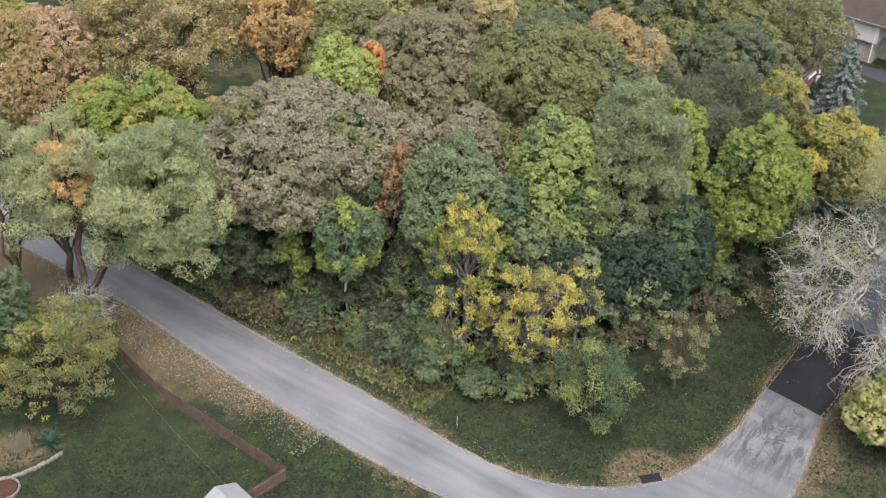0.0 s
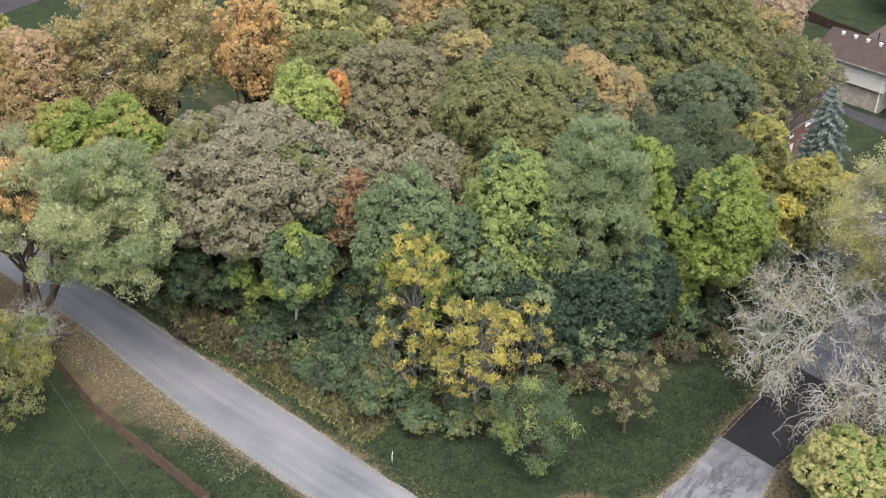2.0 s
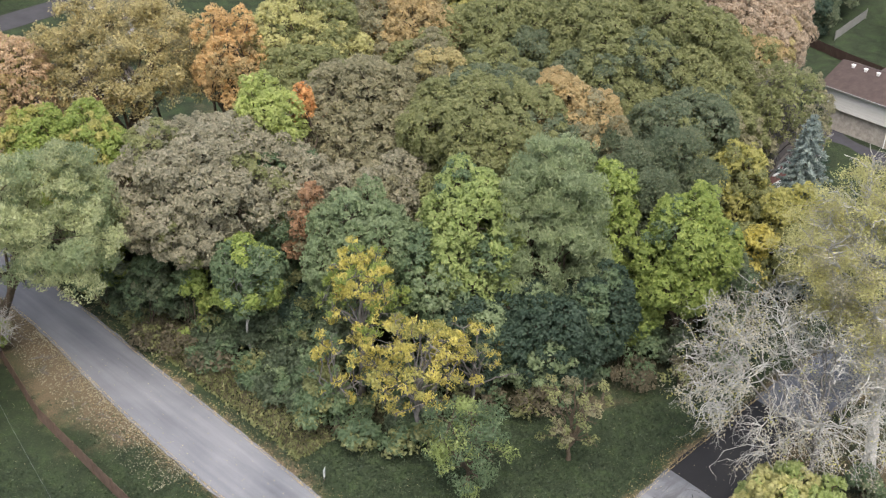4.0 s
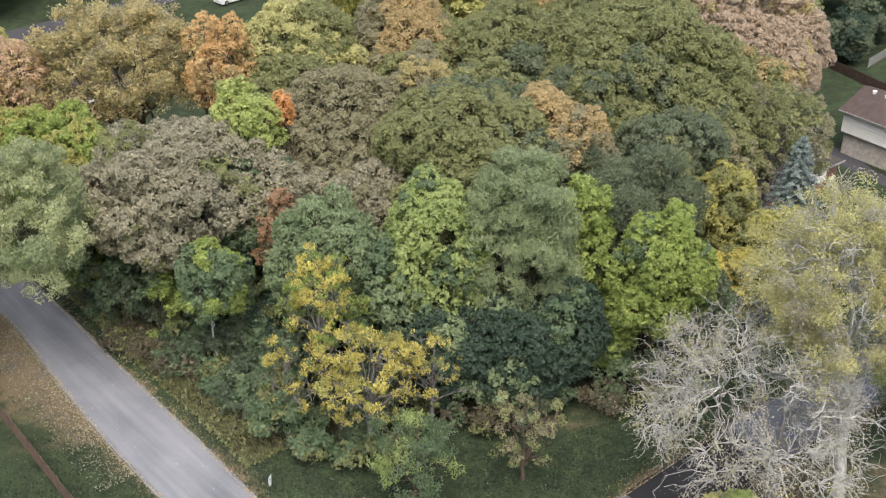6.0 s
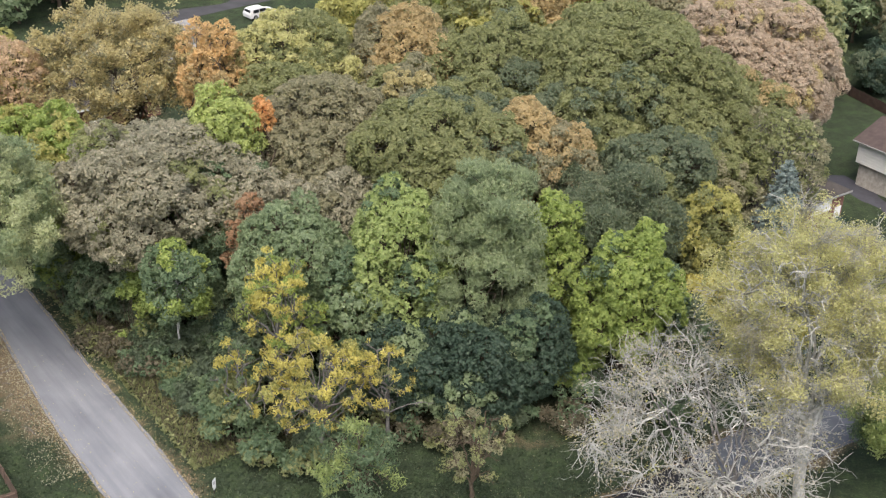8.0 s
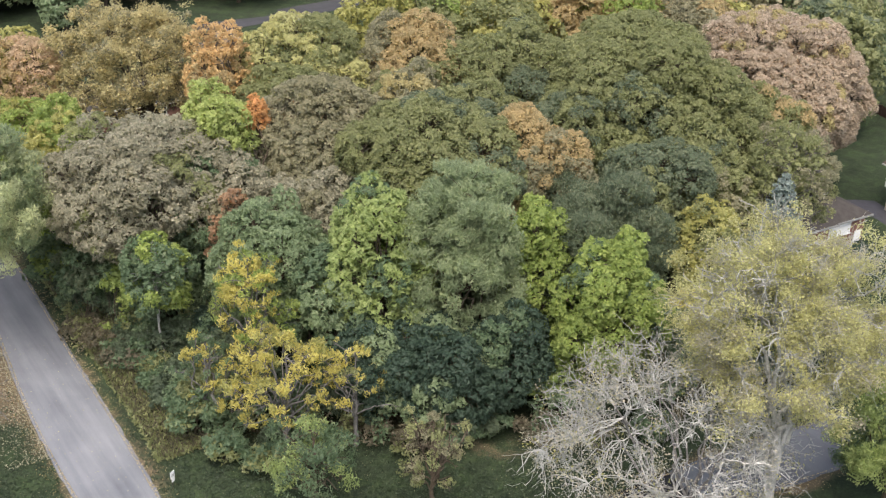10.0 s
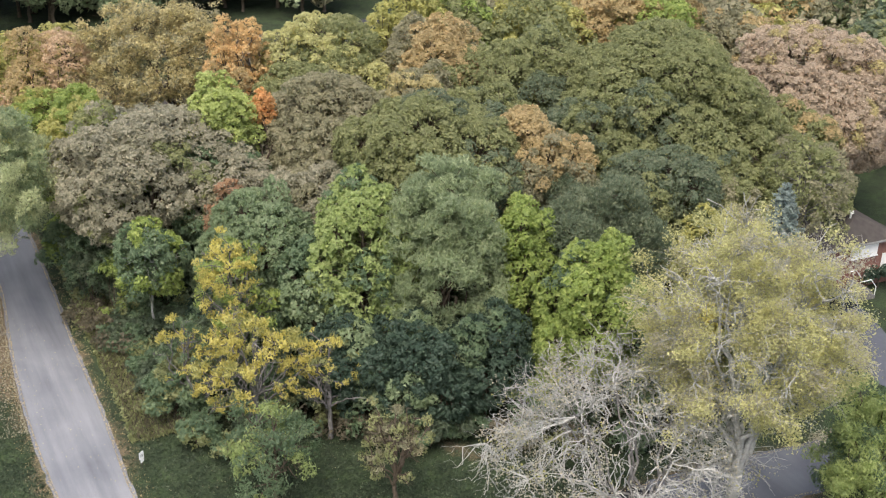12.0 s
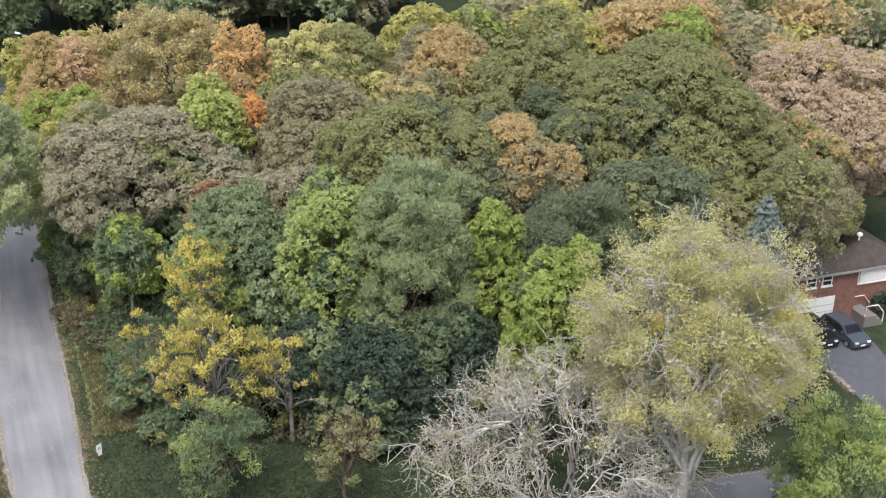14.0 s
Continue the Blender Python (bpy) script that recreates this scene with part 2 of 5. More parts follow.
def tubes(paths, sides=5):
    """Tapered limbs; each path is a list of (point, radius)."""
    vs, fs, base = [], [], 0
    ang = np.arange(sides) * 2 * math.pi / sides
    for path in paths:
        pts = np.array([p for p, _ in path], dtype=float)
        rad = np.array([r for _, r in path], dtype=float)
        d = unit(np.gradient(pts, axis=0))
        ref = np.where(np.abs(d[:, 2:3]) > 0.8, np.array([[1.0, 0, 0]]), np.array([[0, 0, 1.0]]))
        u = unit(np.cross(d, ref))
        w = np.cross(d, u)
        ring = pts[:, None] + rad[:, None, None] * (u[:, None] * np.cos(ang)[None, :, None] + w[:, None] * np.sin(ang)[None, :, None])
        vs.append(ring.reshape(-1, 3))
        k = len(pts)
        i = np.arange(k - 1)[:, None] * sides
        j = np.arange(sides)[None]
        q = np.stack([i + j, i + (j + 1) % sides, i + sides + (j + 1) % sides, i + sides + j], -1)
        fs.append(q.reshape(-1, 4) + base)
        base += k * sides
    return np.concatenate(vs), np.concatenate(fs)


def limb(rng, a, b, r0, r1, n=6, sag=0.12, wobble=0.03):
    a, b = np.array(a, float), np.array(b, float)
    t = np.linspace(0, 1, n)
    length = np.linalg.norm(b - a)
    bend = rng.normal(0, abs(sag) * 0.5, 3) * length
    bend[2] += sag * length * 0.6
    wob = rng.normal(0, wobble * length, (n, 3)) * np.sin(math.pi * t)[:, None]
    pts = a + (b - a) * t[:, None] + bend * np.sin(math.pi * t)[:, None] * 0.6 + wob
    return [(p, r0 + (r1 - r0) * (q ** 0.8)) for p, q in zip(pts, t)]


def lobes(rng, count, r, low, top, lobe, seed, squash=1.0, shell=(0.5, 0.88), flat=-0.8):
    """Centres and radii of the leafy lobes: spread over a ragged egg."""
    mid, half = (top + low) / 2, (top - low) / 2
    d = unit(rng.normal(0, 1, (count * 4, 3)))
    d = d[d[:, 2] > flat][:count]
    az = np.arctan2(d[:, 1], d[:, 0])
    rag = 1 + 0.12 * np.sin(3 * az + seed) + 0.08 * np.sin(5 * az + 2 * seed) + rng.normal(0, 0.08, len(d))
    depth = rng.uniform(shell[0], shell[1], len(d)) * rag
    lr = r * lobe * rng.uniform(0.6, 1.3, len(d))
    wide = np.sqrt(np.clip(1 - 0.3 * d[:, 2], 0.6, 1.3))
    cen = np.stack([d[:, 0] * depth * wide * r, d[:, 1] * depth * wide * r * squash, mid + d[:, 2] * depth * half], 1)
    cen[:, 2] -= np.clip(cen[:, 2] + lr * 0.8 - top, 0, None)
    cen[:, 2] = np.maximum(cen[:, 2], low + lr * 0.3)
    return cen, lr


def foliage(rng, cen, lr, core, clump=0.5, leaf_size=0.22, cover=1.5, long=1.4, droop=0.0, drop=0.12, thin=1.0, wild=0.55, under=0.22):
    """Leaves in clumps over the lobes. Returns vertices, faces and tones."""
    k = np.maximum((4 * math.pi * lr ** 2 * 0.5 * thin / clump ** 2).astype(int), 3)
    idx = np.repeat(np.arange(len(cen)), k)
    out = unit(cen - core)
    u = unit(rng.normal(0, 1, (len(idx), 3)) + out[idx] * 0.55 + np.array([0, 0, 0.3]))
    rad = rng.uniform(0.72, 1.12, (len(idx), 1))
    cc = cen[idx] + u * rad * lr[idx][:, None] * np.array([1, 1, 0.85])
    keep = rng.random(len(idx)) > drop
    low = u[:, 2] < -0.3
    keep &= ~(low & (rng.random(len(idx)) > under))
    # what lies deep inside another lobe is not grown
    for j in range(len(cen)):
        dist = np.linalg.norm((cc - cen[j]) / np.array([1, 1, 0.85]), axis=1)
        keep &= ~((dist < lr[j] * 0.7) & (idx != j))
    cc, idx, u = cc[keep], idx[keep], u[keep]
    cs = clump * rng.uniform(0.6, 1.3, len(cc))
    m = np.maximum((cover * math.pi * cs ** 2 / (0.5 * long * leaf_size ** 2)).astype(int), 4)
    ii = np.repeat(np.arange(len(cc)), m)
    off = unit(rng.normal(0, 1, (len(ii), 3))) * rng.uniform(0.2, 1.0, (len(ii), 1)) ** 0.5
    pos = cc[ii] + off * cs[ii][:, None] * np.array([1, 1, 0.65])
    tone_lobe, tone_clump = rng.random(len(cen)), rng.random(len(cc))
    tone = np.clip(0.55 * tone_lobe[idx[ii]] + 0.45 * tone_clump[ii] + rng.normal(0, 0.08, len(ii)), 0, 1)
    normal = u[ii] * 0.6 + off * 0.7 + np.array([0, 0, 0.5])
    return leaf_cards(rng, pos, normal, leaf_size, tone, long, droop, wild)


def crown_shape(rng, r, low, top, fr, squash=1.0, boughs=15, bulge=1.0):
    """A crown of rounded boughs set about a core, each covered with leafy tufts. Returns tufts, their radii, their ways out, and the boughs."""
    mid, half = (top + low) / 2, (top - low) / 2
    tall = min(max(half / r, 0.6), 1.9)
    i = np.arange(boughs) + 0.5
    z = 1 - 1.5 * i / boughs
    az = i * 2.39996 + rng.uniform(0, 6.28)
    h = np.sqrt(np.clip(1 - z ** 2, 0, 1))
    d = unit(np.stack([h * np.cos(az), h * np.sin(az), z], 1) + rng.normal(0, 0.13, (boughs, 3)))
    big = r * rng.uniform(0.26, 0.5, boughs) * bulge
    reach = rng.uniform(0.8, 1.2, boughs)
    cen = np.stack([d[:, 0] * (r - big) * reach, d[:, 1] * (r - big) * reach * squash, mid + d[:, 2] * (half - big * tall * 0.9) * reach], 1)
    cen[:, 2] -= np.clip(cen[:, 2] + big * tall - top, 0, None)
    cen, big = np.r_[cen, [[0, 0, mid]]], np.r_[big, r * 0.58]
    flat = np.array([1, 1, 1 / tall])
    want = (26 * (big / fr) ** 2).astype(int) + 12
    at = np.repeat(np.arange(len(big)), want)
    u = unit(rng.normal(0, 1, (len(at), 3)) + unit((cen - [0, 0, mid - half * 0.4]) + 1e-6)[at] * 0.5)
    bumpy = rng.uniform(0.9, 1.06, (len(at), 1))
    p = cen[at] + u * big[at][:, None] * bumpy / flat
    free = p[:, 2] > low + 0.2
    for j in range(len(big)):
        free &= (np.linalg.norm((p - cen[j]) * flat, axis=1) > big[j] * 0.93) | (at == j)
    p, u = p[free], u[free]
    size = fr * rng.uniform(0.62, 1.3, len(p))
    got = np.empty((0, 3))
    keep = []
    for k in range(len(p)):
        if not len(got) or ((got - p[k]) ** 2).sum(1).min() > (1.08 * size[k]) ** 2:
            keep.append(k)
            got = p[keep]
    return p[keep], size[keep], unit(u[keep] + np.array([0, 0, 0.25])), cen, big


def tuft_leaves(rng, cen, lr, out, leaf_size=0.2, cover=1.1, long=1.4, droop=0.0, wild=0.5, depth=0.3):
    """Leaves laid over rounded tufts, thickest on the side that faces out. Returns vertices, faces and tones."""
    k = np.maximum((cover * 2.3 * math.pi * lr ** 2 / (0.5 * long * leaf_size ** 2)).astype(int), 4)
    ii = np.repeat(np.arange(len(cen)), k)
    u = unit(rng.normal(0, 1, (len(ii), 3)) + out[ii] * 0.7 + np.array([0, 0, 0.55]))
    ridge = np.sin(u[:, :1] * 5 + cen[ii][:, :1] * 9) * np.sin(u[:, 1:2] * 5 + cen[ii][:, 1:2] * 7)
    rad = 1.06 - depth * rng.random((len(ii), 1)) ** 1.6 + 0.1 * ridge
    pos = cen[ii] + u * rad * lr[ii][:, None] * np.array([1, 1, 0.88])
    tone = np.clip(0.18 + 0.3 * rng.random(len(cen))[ii] + 0.36 * rng.random(len(ii)), 0, 1)
    return leaf_cards(rng, pos, u * 0.8 + np.array([0, 0, 0.45]), leaf_size, tone, long, droop, wild)


# lobed crowns
STYLE = {
    "leafy": dict(clump=0.4, leaf_size=0.19, cover=1.1, long=1.6, drop=0.12, droop=0.25),
    "soft": dict(clump=0.62, leaf_size=0.105, cover=0.7, long=2.8, drop=0.12, droop=0.8, wild=0.8),
    "sparse": dict(clump=0.36, leaf_size=0.115, cover=1.05, long=2.6, drop=0.62, droop=0.9),
    "thin": dict(clump=0.42, leaf_size=0.17, cover=0.6, drop=0.42, wild=0.9),
}
# tufted crowns: tuft radius, share left out, then the leaves
TUFTED = {
    "oak": (0.66, 0.03, dict(leaf_size=0.185, cover=0.9, long=1.35)),
    "maple": (0.55, 0.05, dict(leaf_size=0.2, cover=0.95, long=1.5, droop=0.3, wild=0.45)),
    "open": (0.6, 0.22, dict(leaf_size=0.17, cover=0.6, long=1.4, wild=0.8, depth=0.5)),
    "far": (0.9, 0.04, dict(leaf_size=0.3, cover=0.95, long=1.35)),
}


def tree(name, x, y, top, r, low, leaf, style, label, seed, lobe=0.27, count=46, bark=None, lean=(0, 0), squash=1.0, second=None,
         share=0.0, twigs=0, limbs=14, category="tree", flat=-0.8, rt=None, group="", fork_at=0.35, boughs=15, bulge=1.0, inner=0.7, fr=None, drop=None, **more):
    """A broadleaf tree: trunk with limbs, and a crown of leafy lobes or tufts with gaps between."""
    rng = np.random.default_rng(seed)
    ob = tagged(new(name), label, category, group)
    ob.location = (x, y, 0)
    tufted = style in TUFTED
    shift = np.array([lean[0], lean[1], 0])
    if tufted:
        tuft, left_out, opts = TUFTED[style]
        tuft = fr or min(tuft, r * 0.24)
        cen, lr, out, goal, wide = crown_shape(rng, r, low, top, tuft, squash, boughs, bulge)
        some = rng.random(len(cen)) > (left_out if drop is None else drop)
        cen, lr, out = cen[some] + shift, lr[some], out[some]
        goal = goal + shift
        opts = {**opts, **more}
        # the shaded leaves inside each bough, coarser than those outside
        deep = tuft_leaves(rng, goal, wide * 0.86, unit(goal - [lean[0], lean[1], low]), opts["leaf_size"] * 2.1, inner * 0.5, 1.3, 0, 0.7, 0.2)
    else:
        cen, lr = lobes(rng, count, r, low, top, lobe, seed, squash, flat=flat)
        cen += shift
        goal = cen[rng.choice(len(cen), min(len(cen), limbs), replace=False)]
        opts = {**STYLE[style], **more, **({} if drop is None else {"drop": drop})}
    core = np.array([lean[0], lean[1], low + (top - low) * 0.4])
    half = (top - low) / 2
    fork = low + half * fork_at
    rt = rt or 0.014 * top + 0.05
    trunk = limb(rng, (0, 0, 0), (lean[0] * 0.5, lean[1] * 0.5, fork), rt * 1.15, rt * 0.8, 7, 0.03)
    trunk[0] = (trunk[0][0] - np.array([0, 0, 0.3]), rt * 1.6)
    paths = [trunk, limb(rng, trunk[-1][0], (lean[0], lean[1], top - half * 0.35), rt * 0.8, 0.04, 6, 0.04)]
    for g in goal:
        paths.append(limb(rng, trunk[rng.integers(3, 7)][0], g, rt * 0.5, 0.035, 7, 0.1, 0.05))
    nodes = np.array([p for q in paths[1:] for p, _ in q[2:]])
    fine = []
    for k in range(len(cen)):
        if not tufted or k % 3 == 0:
            s = nodes[np.argmin(np.linalg.norm(nodes - cen[k], axis=1))]
            fine.append(limb(rng, s, cen[k], 0.06, 0.02, 4))
    if twigs:
        nodes = np.array([p for q in paths[1:] + fine for p, _ in q[2:]])
        for k in range(twigs):
            c = rng.integers(len(cen))
            e = cen[c] + unit(rng.normal(0, 1, 3) + unit(cen[c] - core) * 0.8) * lr[c] * rng.uniform(0.7, 1.35)
            s = nodes[np.argmin(np.linalg.norm(nodes - e, axis=1))]
            fine.append(limb(rng, s, e, 0.03, 0.012, 5, 0.15, 0.07))
    v, f = tubes(paths)
    if fine:
        v2, f2 = tubes(fine, 3)
        v, f = np.concatenate([v, v2]), np.concatenate([f, f2 + len(v)])
    link_mesh("trunk", arrays_mesh("trunk", v, f), ob, "", bark or BARK)
    if tufted:
        # whole boughs turn colour before others do
        near = np.argmin(np.linalg.norm(cen[:, None] - goal[None], axis=2), axis=1)
        pick = rng.random(len(cen)) * 0.22 + rng.random(len(goal))[near] * 0.78
        pick = pick < np.quantile(pick, share)
    else:
        pick = rng.random(len(cen)) < share
    for use, mat in ((~pick, leaf), (pick, second)):
        if mat and use.any():
            if tufted:
                vv, ff, tt = tuft_leaves(rng, cen[use], lr[use], out[use], **opts)
                if mat == leaf:
                    vv, ff, tt = np.concatenate([vv, deep[0]]), np.concatenate([ff, deep[1] + len(vv)]), np.concatenate([tt, deep[2]])
            else:
                vv, ff, tt = foliage(rng, cen[use], lr[use], core, **opts)
            link_mesh("crown", arrays_mesh("crown", vv, ff, tt), ob, "", LEAF[mat])
    return ob


def wide_branching(name, x, y, top, r, low, label, seed, crown=(0, 0), l2=80, l3=420, l4=1500, leaf="", leaf_size=0.2, leaves=0, clumps=0, bark=None,
                   rt=0.4, second="", category="tree", squash=1.0, fork=0.0, boughs=0, leafy_from=0.0, spread=0.3, wood=1.0):
    """A pale-limbed tree: limbs, branches and twigs seen one by one, with few or thin leaves."""
    rng = np.random.default_rng(seed)
    ob = tagged(new(name), label, category)
    ob.location = (x, y, 0)
    cx, cy = crown
    mid, half = (top + low) / 2, (top - low) / 2

    gathered = crown_shape(rng, r, low, top, 0.45, squash, boughs, 0.78)[0] if boughs else None

    def spots(n, a, b, down=-0.75):
        d = unit(rng.normal(0, 1, (n * 4, 3)))
        d = d[d[:, 2] > down][:n]
        az = np.arctan2(d[:, 1], d[:, 0])
        k = rng.uniform(a, b, n) * (1 + 0.12 * np.sin(4 * az + seed) + 0.08 * np.sin(7 * az))
        if gathered is not None:
            p = gathered[rng.integers(0, len(gathered), n)] + rng.normal(0, 0.25, (n, 3)) - [0, 0, mid]
            return p * rng.uniform(a + 0.1, min(b, 1.0), (n, 1)) + [cx, cy, mid]
        return np.stack([cx + d[:, 0] * k * r, cy + d[:, 1] * k * r * squash, mid + d[:, 2] * k * half], 1)

    fz = fork or low + half * 0.2
    trunk = limb(rng, (0, 0, 0), (cx * 0.35, cy * 0.35, fz), rt, rt * 0.75, 7, 0.03)
    trunk[0] = (trunk[0][0] - np.array([0, 0, 0.3]), rt * 1.4)
    one = [limb(rng, trunk[rng.integers(4, 7)][0], p, rt * 0.45, 0.05, 9, 0.12, 0.04) for p in spots(13, 0.45, 0.7, -0.4)]
    thick = [trunk] + one
    nodes = np.array([p for q in one for p, _ in q[3:]])
    two = [limb(rng, nodes[np.argmin(np.linalg.norm(nodes - p, axis=1))], p, 0.045 * wood, 0.022 * wood, 7, 0.12, 0.05) for p in spots(l2, 0.5, 0.9)]
    nodes = np.array([p for q in two + one for p, _ in q[2:]])
    three = [limb(rng, nodes[np.argmin(np.linalg.norm(nodes - p, axis=1))], p, 0.024 * wood, 0.014 * wood, 6, 0.22, 0.07) for p in spots(l3, 0.55, 1.02)]
    nodes = np.array([p for q in three for p, _ in q[2:]])
    pick = rng.integers(0, len(nodes), l4)
    tips = nodes[pick] + unit(rng.normal(0, 1, (l4, 3)) + unit(nodes[pick] - np.array([cx, cy, mid])) * 1.1) * rng.uniform(0.4, 1.3, (l4, 1))
    four = [limb(rng, nodes[i], e, 0.014, 0.008, 5, 0.3, 0.1) for i, e in zip(pick, tips)]
    v, f = tubes(thick, 7)
    link_mesh("trunk", arrays_mesh("trunk", v, f), ob, "", bark or BARK_GREY)
    v, f = tubes(two + three, 4)
    link_mesh("branchwork", arrays_mesh("branchwork", v, f), ob, "", bark or BARK_PALE)["kind"] = "stuff"
    if four:
        v, f = tubes(four, 3)
        link_mesh("fine_wood", arrays_mesh("fine_wood", v, f), ob, "", bark or BARK_PALE)["kind"] = "stuff"
    for mat, share in ((leaf, 0.8), (second, 0.2)):
        if mat and leaves:
            ends = np.concatenate([nodes, tips])
            n = int(clumps * share)
            cc = ends[rng.integers(0, len(ends), n * 2)]
            full = np.full(len(cc), True) if boughs else np.array([noise.noise(Vector(p) * 0.34) for p in cc]) + rng.normal(0, 0.1, len(cc)) > -0.03
            if leafy_from:
                full &= rng.random(len(cc)) < np.clip((cc[:, 2] - low) / (top - low) / leafy_from - 0.3, 0.06, 1)
            cc = cc[full][:n]
            n = len(cc)
            ii = np.repeat(np.arange(n), max(int(leaves / clumps), 2))
            pos = cc[ii] + rng.normal(0, spread, (len(ii), 3)) * np.array([1, 1, 0.75])
            tone = np.clip(rng.random(n)[ii] + rng.normal(0, 0.1, len(ii)), 0, 1)
            vv, ff, tt = leaf_cards(rng, pos, rng.normal(0, 0.4, (len(ii), 3)) + np.array([0, 0, 0.8]), leaf_size, tone)
            link_mesh("crown", arrays_mesh("crown", vv, ff, tt), ob, "", LEAF[mat])
    return ob


def spruce(x, y, top, r, seed):
    """A blue spruce: straight stem and drooping whorls of needled boughs."""
    rng = np.random.default_rng(seed)
    ob = tagged(new("spruce_tree"), "blue-grey spruce with a pointed top behind yellowing trees", "tree")
    ob.location = (x, y, 0)
    paths = [limb(rng, (0, 0, -0.2), (0, 0, top), 0.22, 0.02, 8, 0.0, 0.002)]
    pos, nor, ton = [], [], []
    for z in np.arange(1.0, top - 0.2, 0.42):
        ln = r * (1 - z / top) ** 0.72 + 0.12
        n = int(7 + 7 * (1 - z / top))
        for a in np.arange(n) * 2 * math.pi / n + rng.uniform(0, 6):
            l = ln * rng.uniform(0.75, 1.12)
            d = np.array([math.cos(a), math.sin(a), 0])
            end = np.array([0, 0, z]) + d * l + np.array([0, 0, -0.1 * l + 0.12])
            paths.append(limb(rng, (0, 0, z), end, 0.03, 0.01, 4, -0.06, 0.01))
            m = int(46 * l) + 6
            t = rng.uniform(0.15, 1.0, (m, 1))
            side = np.cross(d, [0, 0, 1.0])
            p = np.array([0, 0, z]) + (end - np.array([0, 0, z])) * t + side * rng.normal(0, 0.16, (m, 1)) * (1.1 - t) * l * 0.6 + rng.normal(0, 0.06, (m, 3))
            pos.append(p)
            nor.append(np.tile(d * 0.4 + np.array([0, 0, 0.8]), (m, 1)))
            ton.append(np.full(m, rng.random()))
    v, f = tubes(paths, 4)
    link_mesh("trunk", arrays_mesh("trunk", v, f), ob, "", BARK)
    vv, ff, tt = leaf_cards(rng, np.concatenate(pos), np.concatenate(nor), 0.12, np.concatenate(ton), 2.6, 0.2, 0.6)
    link_mesh("needles", arrays_mesh("needles", vv, ff, tt), ob, "", LEAF["spruce"])
    return ob


# ---- ground and roads ----
ROAD_IN = [(-84, 106), (-68, 84.8), (-60, 75.4), (-54.2, 68.5), (-49.4, 62.6), (-44.6, 56.6), (-39.4, 50.4), (-35.5, 45.5), (-32.2, 41.4), (-29.6, 38.9), (-26.7, 37.2), (-23.2, 36.3), (-20.2, 36.3), (-17.5, 37), (-14.2, 38.8), (-11.2, 41.1), (-8.3, 43.8)]
ROAD_OUT = [(-88, 103), (-72, 82), (-63.4, 72.6), (-55.7, 63.4), (-51.1, 57.0), (-46.7, 51.0), (-42.2, 45.3), (-38.9, 41.5), (-35.6, 38.0), (-32.2, 35.0), (-28.5, 32.6), (-23.5, 31.2), (-19, 30.8), (-15, 31.3), (-11.3, 33.0), (-8.2, 36.4), (-5.4, 39.7)]
NEW_IN = [(-8.3, 43.8), (-2.6, 48.6), (0.5, 51.2)]
NEW_OUT = [(-5.4, 39.7), (-1.6, 42.6), (3.4, 47)]
EAST_IN = [(0.5, 51.2), (5.5, 55), (13.2, 60.3), (20, 64.5), (32, 71), (62, 84)]
EAST_OUT = [(3.4, 47), (8.5, 50.8), (16, 55.8), (22.5, 59.8), (34, 66), (64, 78)]


def smooth_line(pts, step=0.7):
    """A finer line through the same places."""
    p = np.array(pts, float)
    out = []
    for i in range(len(p) - 1):
        a, b, c, d = p[max(i - 1, 0)], p[i], p[i + 1], p[min(i + 2, len(p) - 1)]
        n = max(int(np.linalg.norm(c - b) / step), 1)
        for t in np.arange(n)[:, None] / n:
            out.append(0.5 * ((2 * b) + (c - a) * t + (2 * a - 5 * b + 4 * c - d) * t ** 2 + (3 * b - a - 3 * c + d) * t ** 3))
    out.append(p[-1])
    return np.array(out)


def strip(name, left, right, material, z, label, ragged=0.0, thick=0.06, n=0, seed=0):
    """A paved band between two lines, with a worn edge and its thickness."""
    rng = np.random.default_rng(seed)
    a, b = smooth_line(left), smooth_line(right)
    n = n or max(len(a), len(b))

    def even(p):
        s = np.r_[0, np.cumsum(np.linalg.norm(np.diff(p, axis=0), axis=1))]
        q = np.linspace(0, s[-1], n)
        return np.stack([np.interp(q, s, p[:, 0]), np.interp(q, s, p[:, 1])], 1)
    a, b = even(a), even(b)
    d = unit(b - a)
    if ragged:
        a = a + d * rng.normal(0, ragged, (n, 1))
        b = b + d * rng.normal(0, ragged, (n, 1))
    bm = bmesh.new()
    rows = []
    for pa, pb in zip(a, b):
        rows.append([bm.verts.new((*pa, z - thick)), bm.verts.new((*pa, z)), bm.verts.new((*(pa * 0.5 + pb * 0.5), z + 0.03)), bm.verts.new((*pb, z)), bm.verts.new((*pb, z - thick))])
    for r0, r1 in zip(rows, rows[1:]):
        for i in range(4):
            bm.faces.new((r0[i], r0[i + 1], r1[i + 1], r1[i]))
    bm.normal_update()
    if sum(fa.normal.z for fa in bm.faces) < 0:
        bmesh.ops.reverse_faces(bm, faces=bm.faces)
    return tagged(part(name, bm, material), label, "road", kind="structure")


def line_distance(px, py, pts):
    best = np.full(px.shape, 1e9)
    p = np.array(pts, float)
    for a, b in zip(p, p[1:]):
        ab = b - a
        t = np.clip(((px - a[0]) * ab[0] + (py - a[1]) * ab[1]) / (ab @ ab), 0, 1)
        best = np.minimum(best, np.hypot(px - a[0] - t * ab[0], py - a[1] - t * ab[1]))
    return best


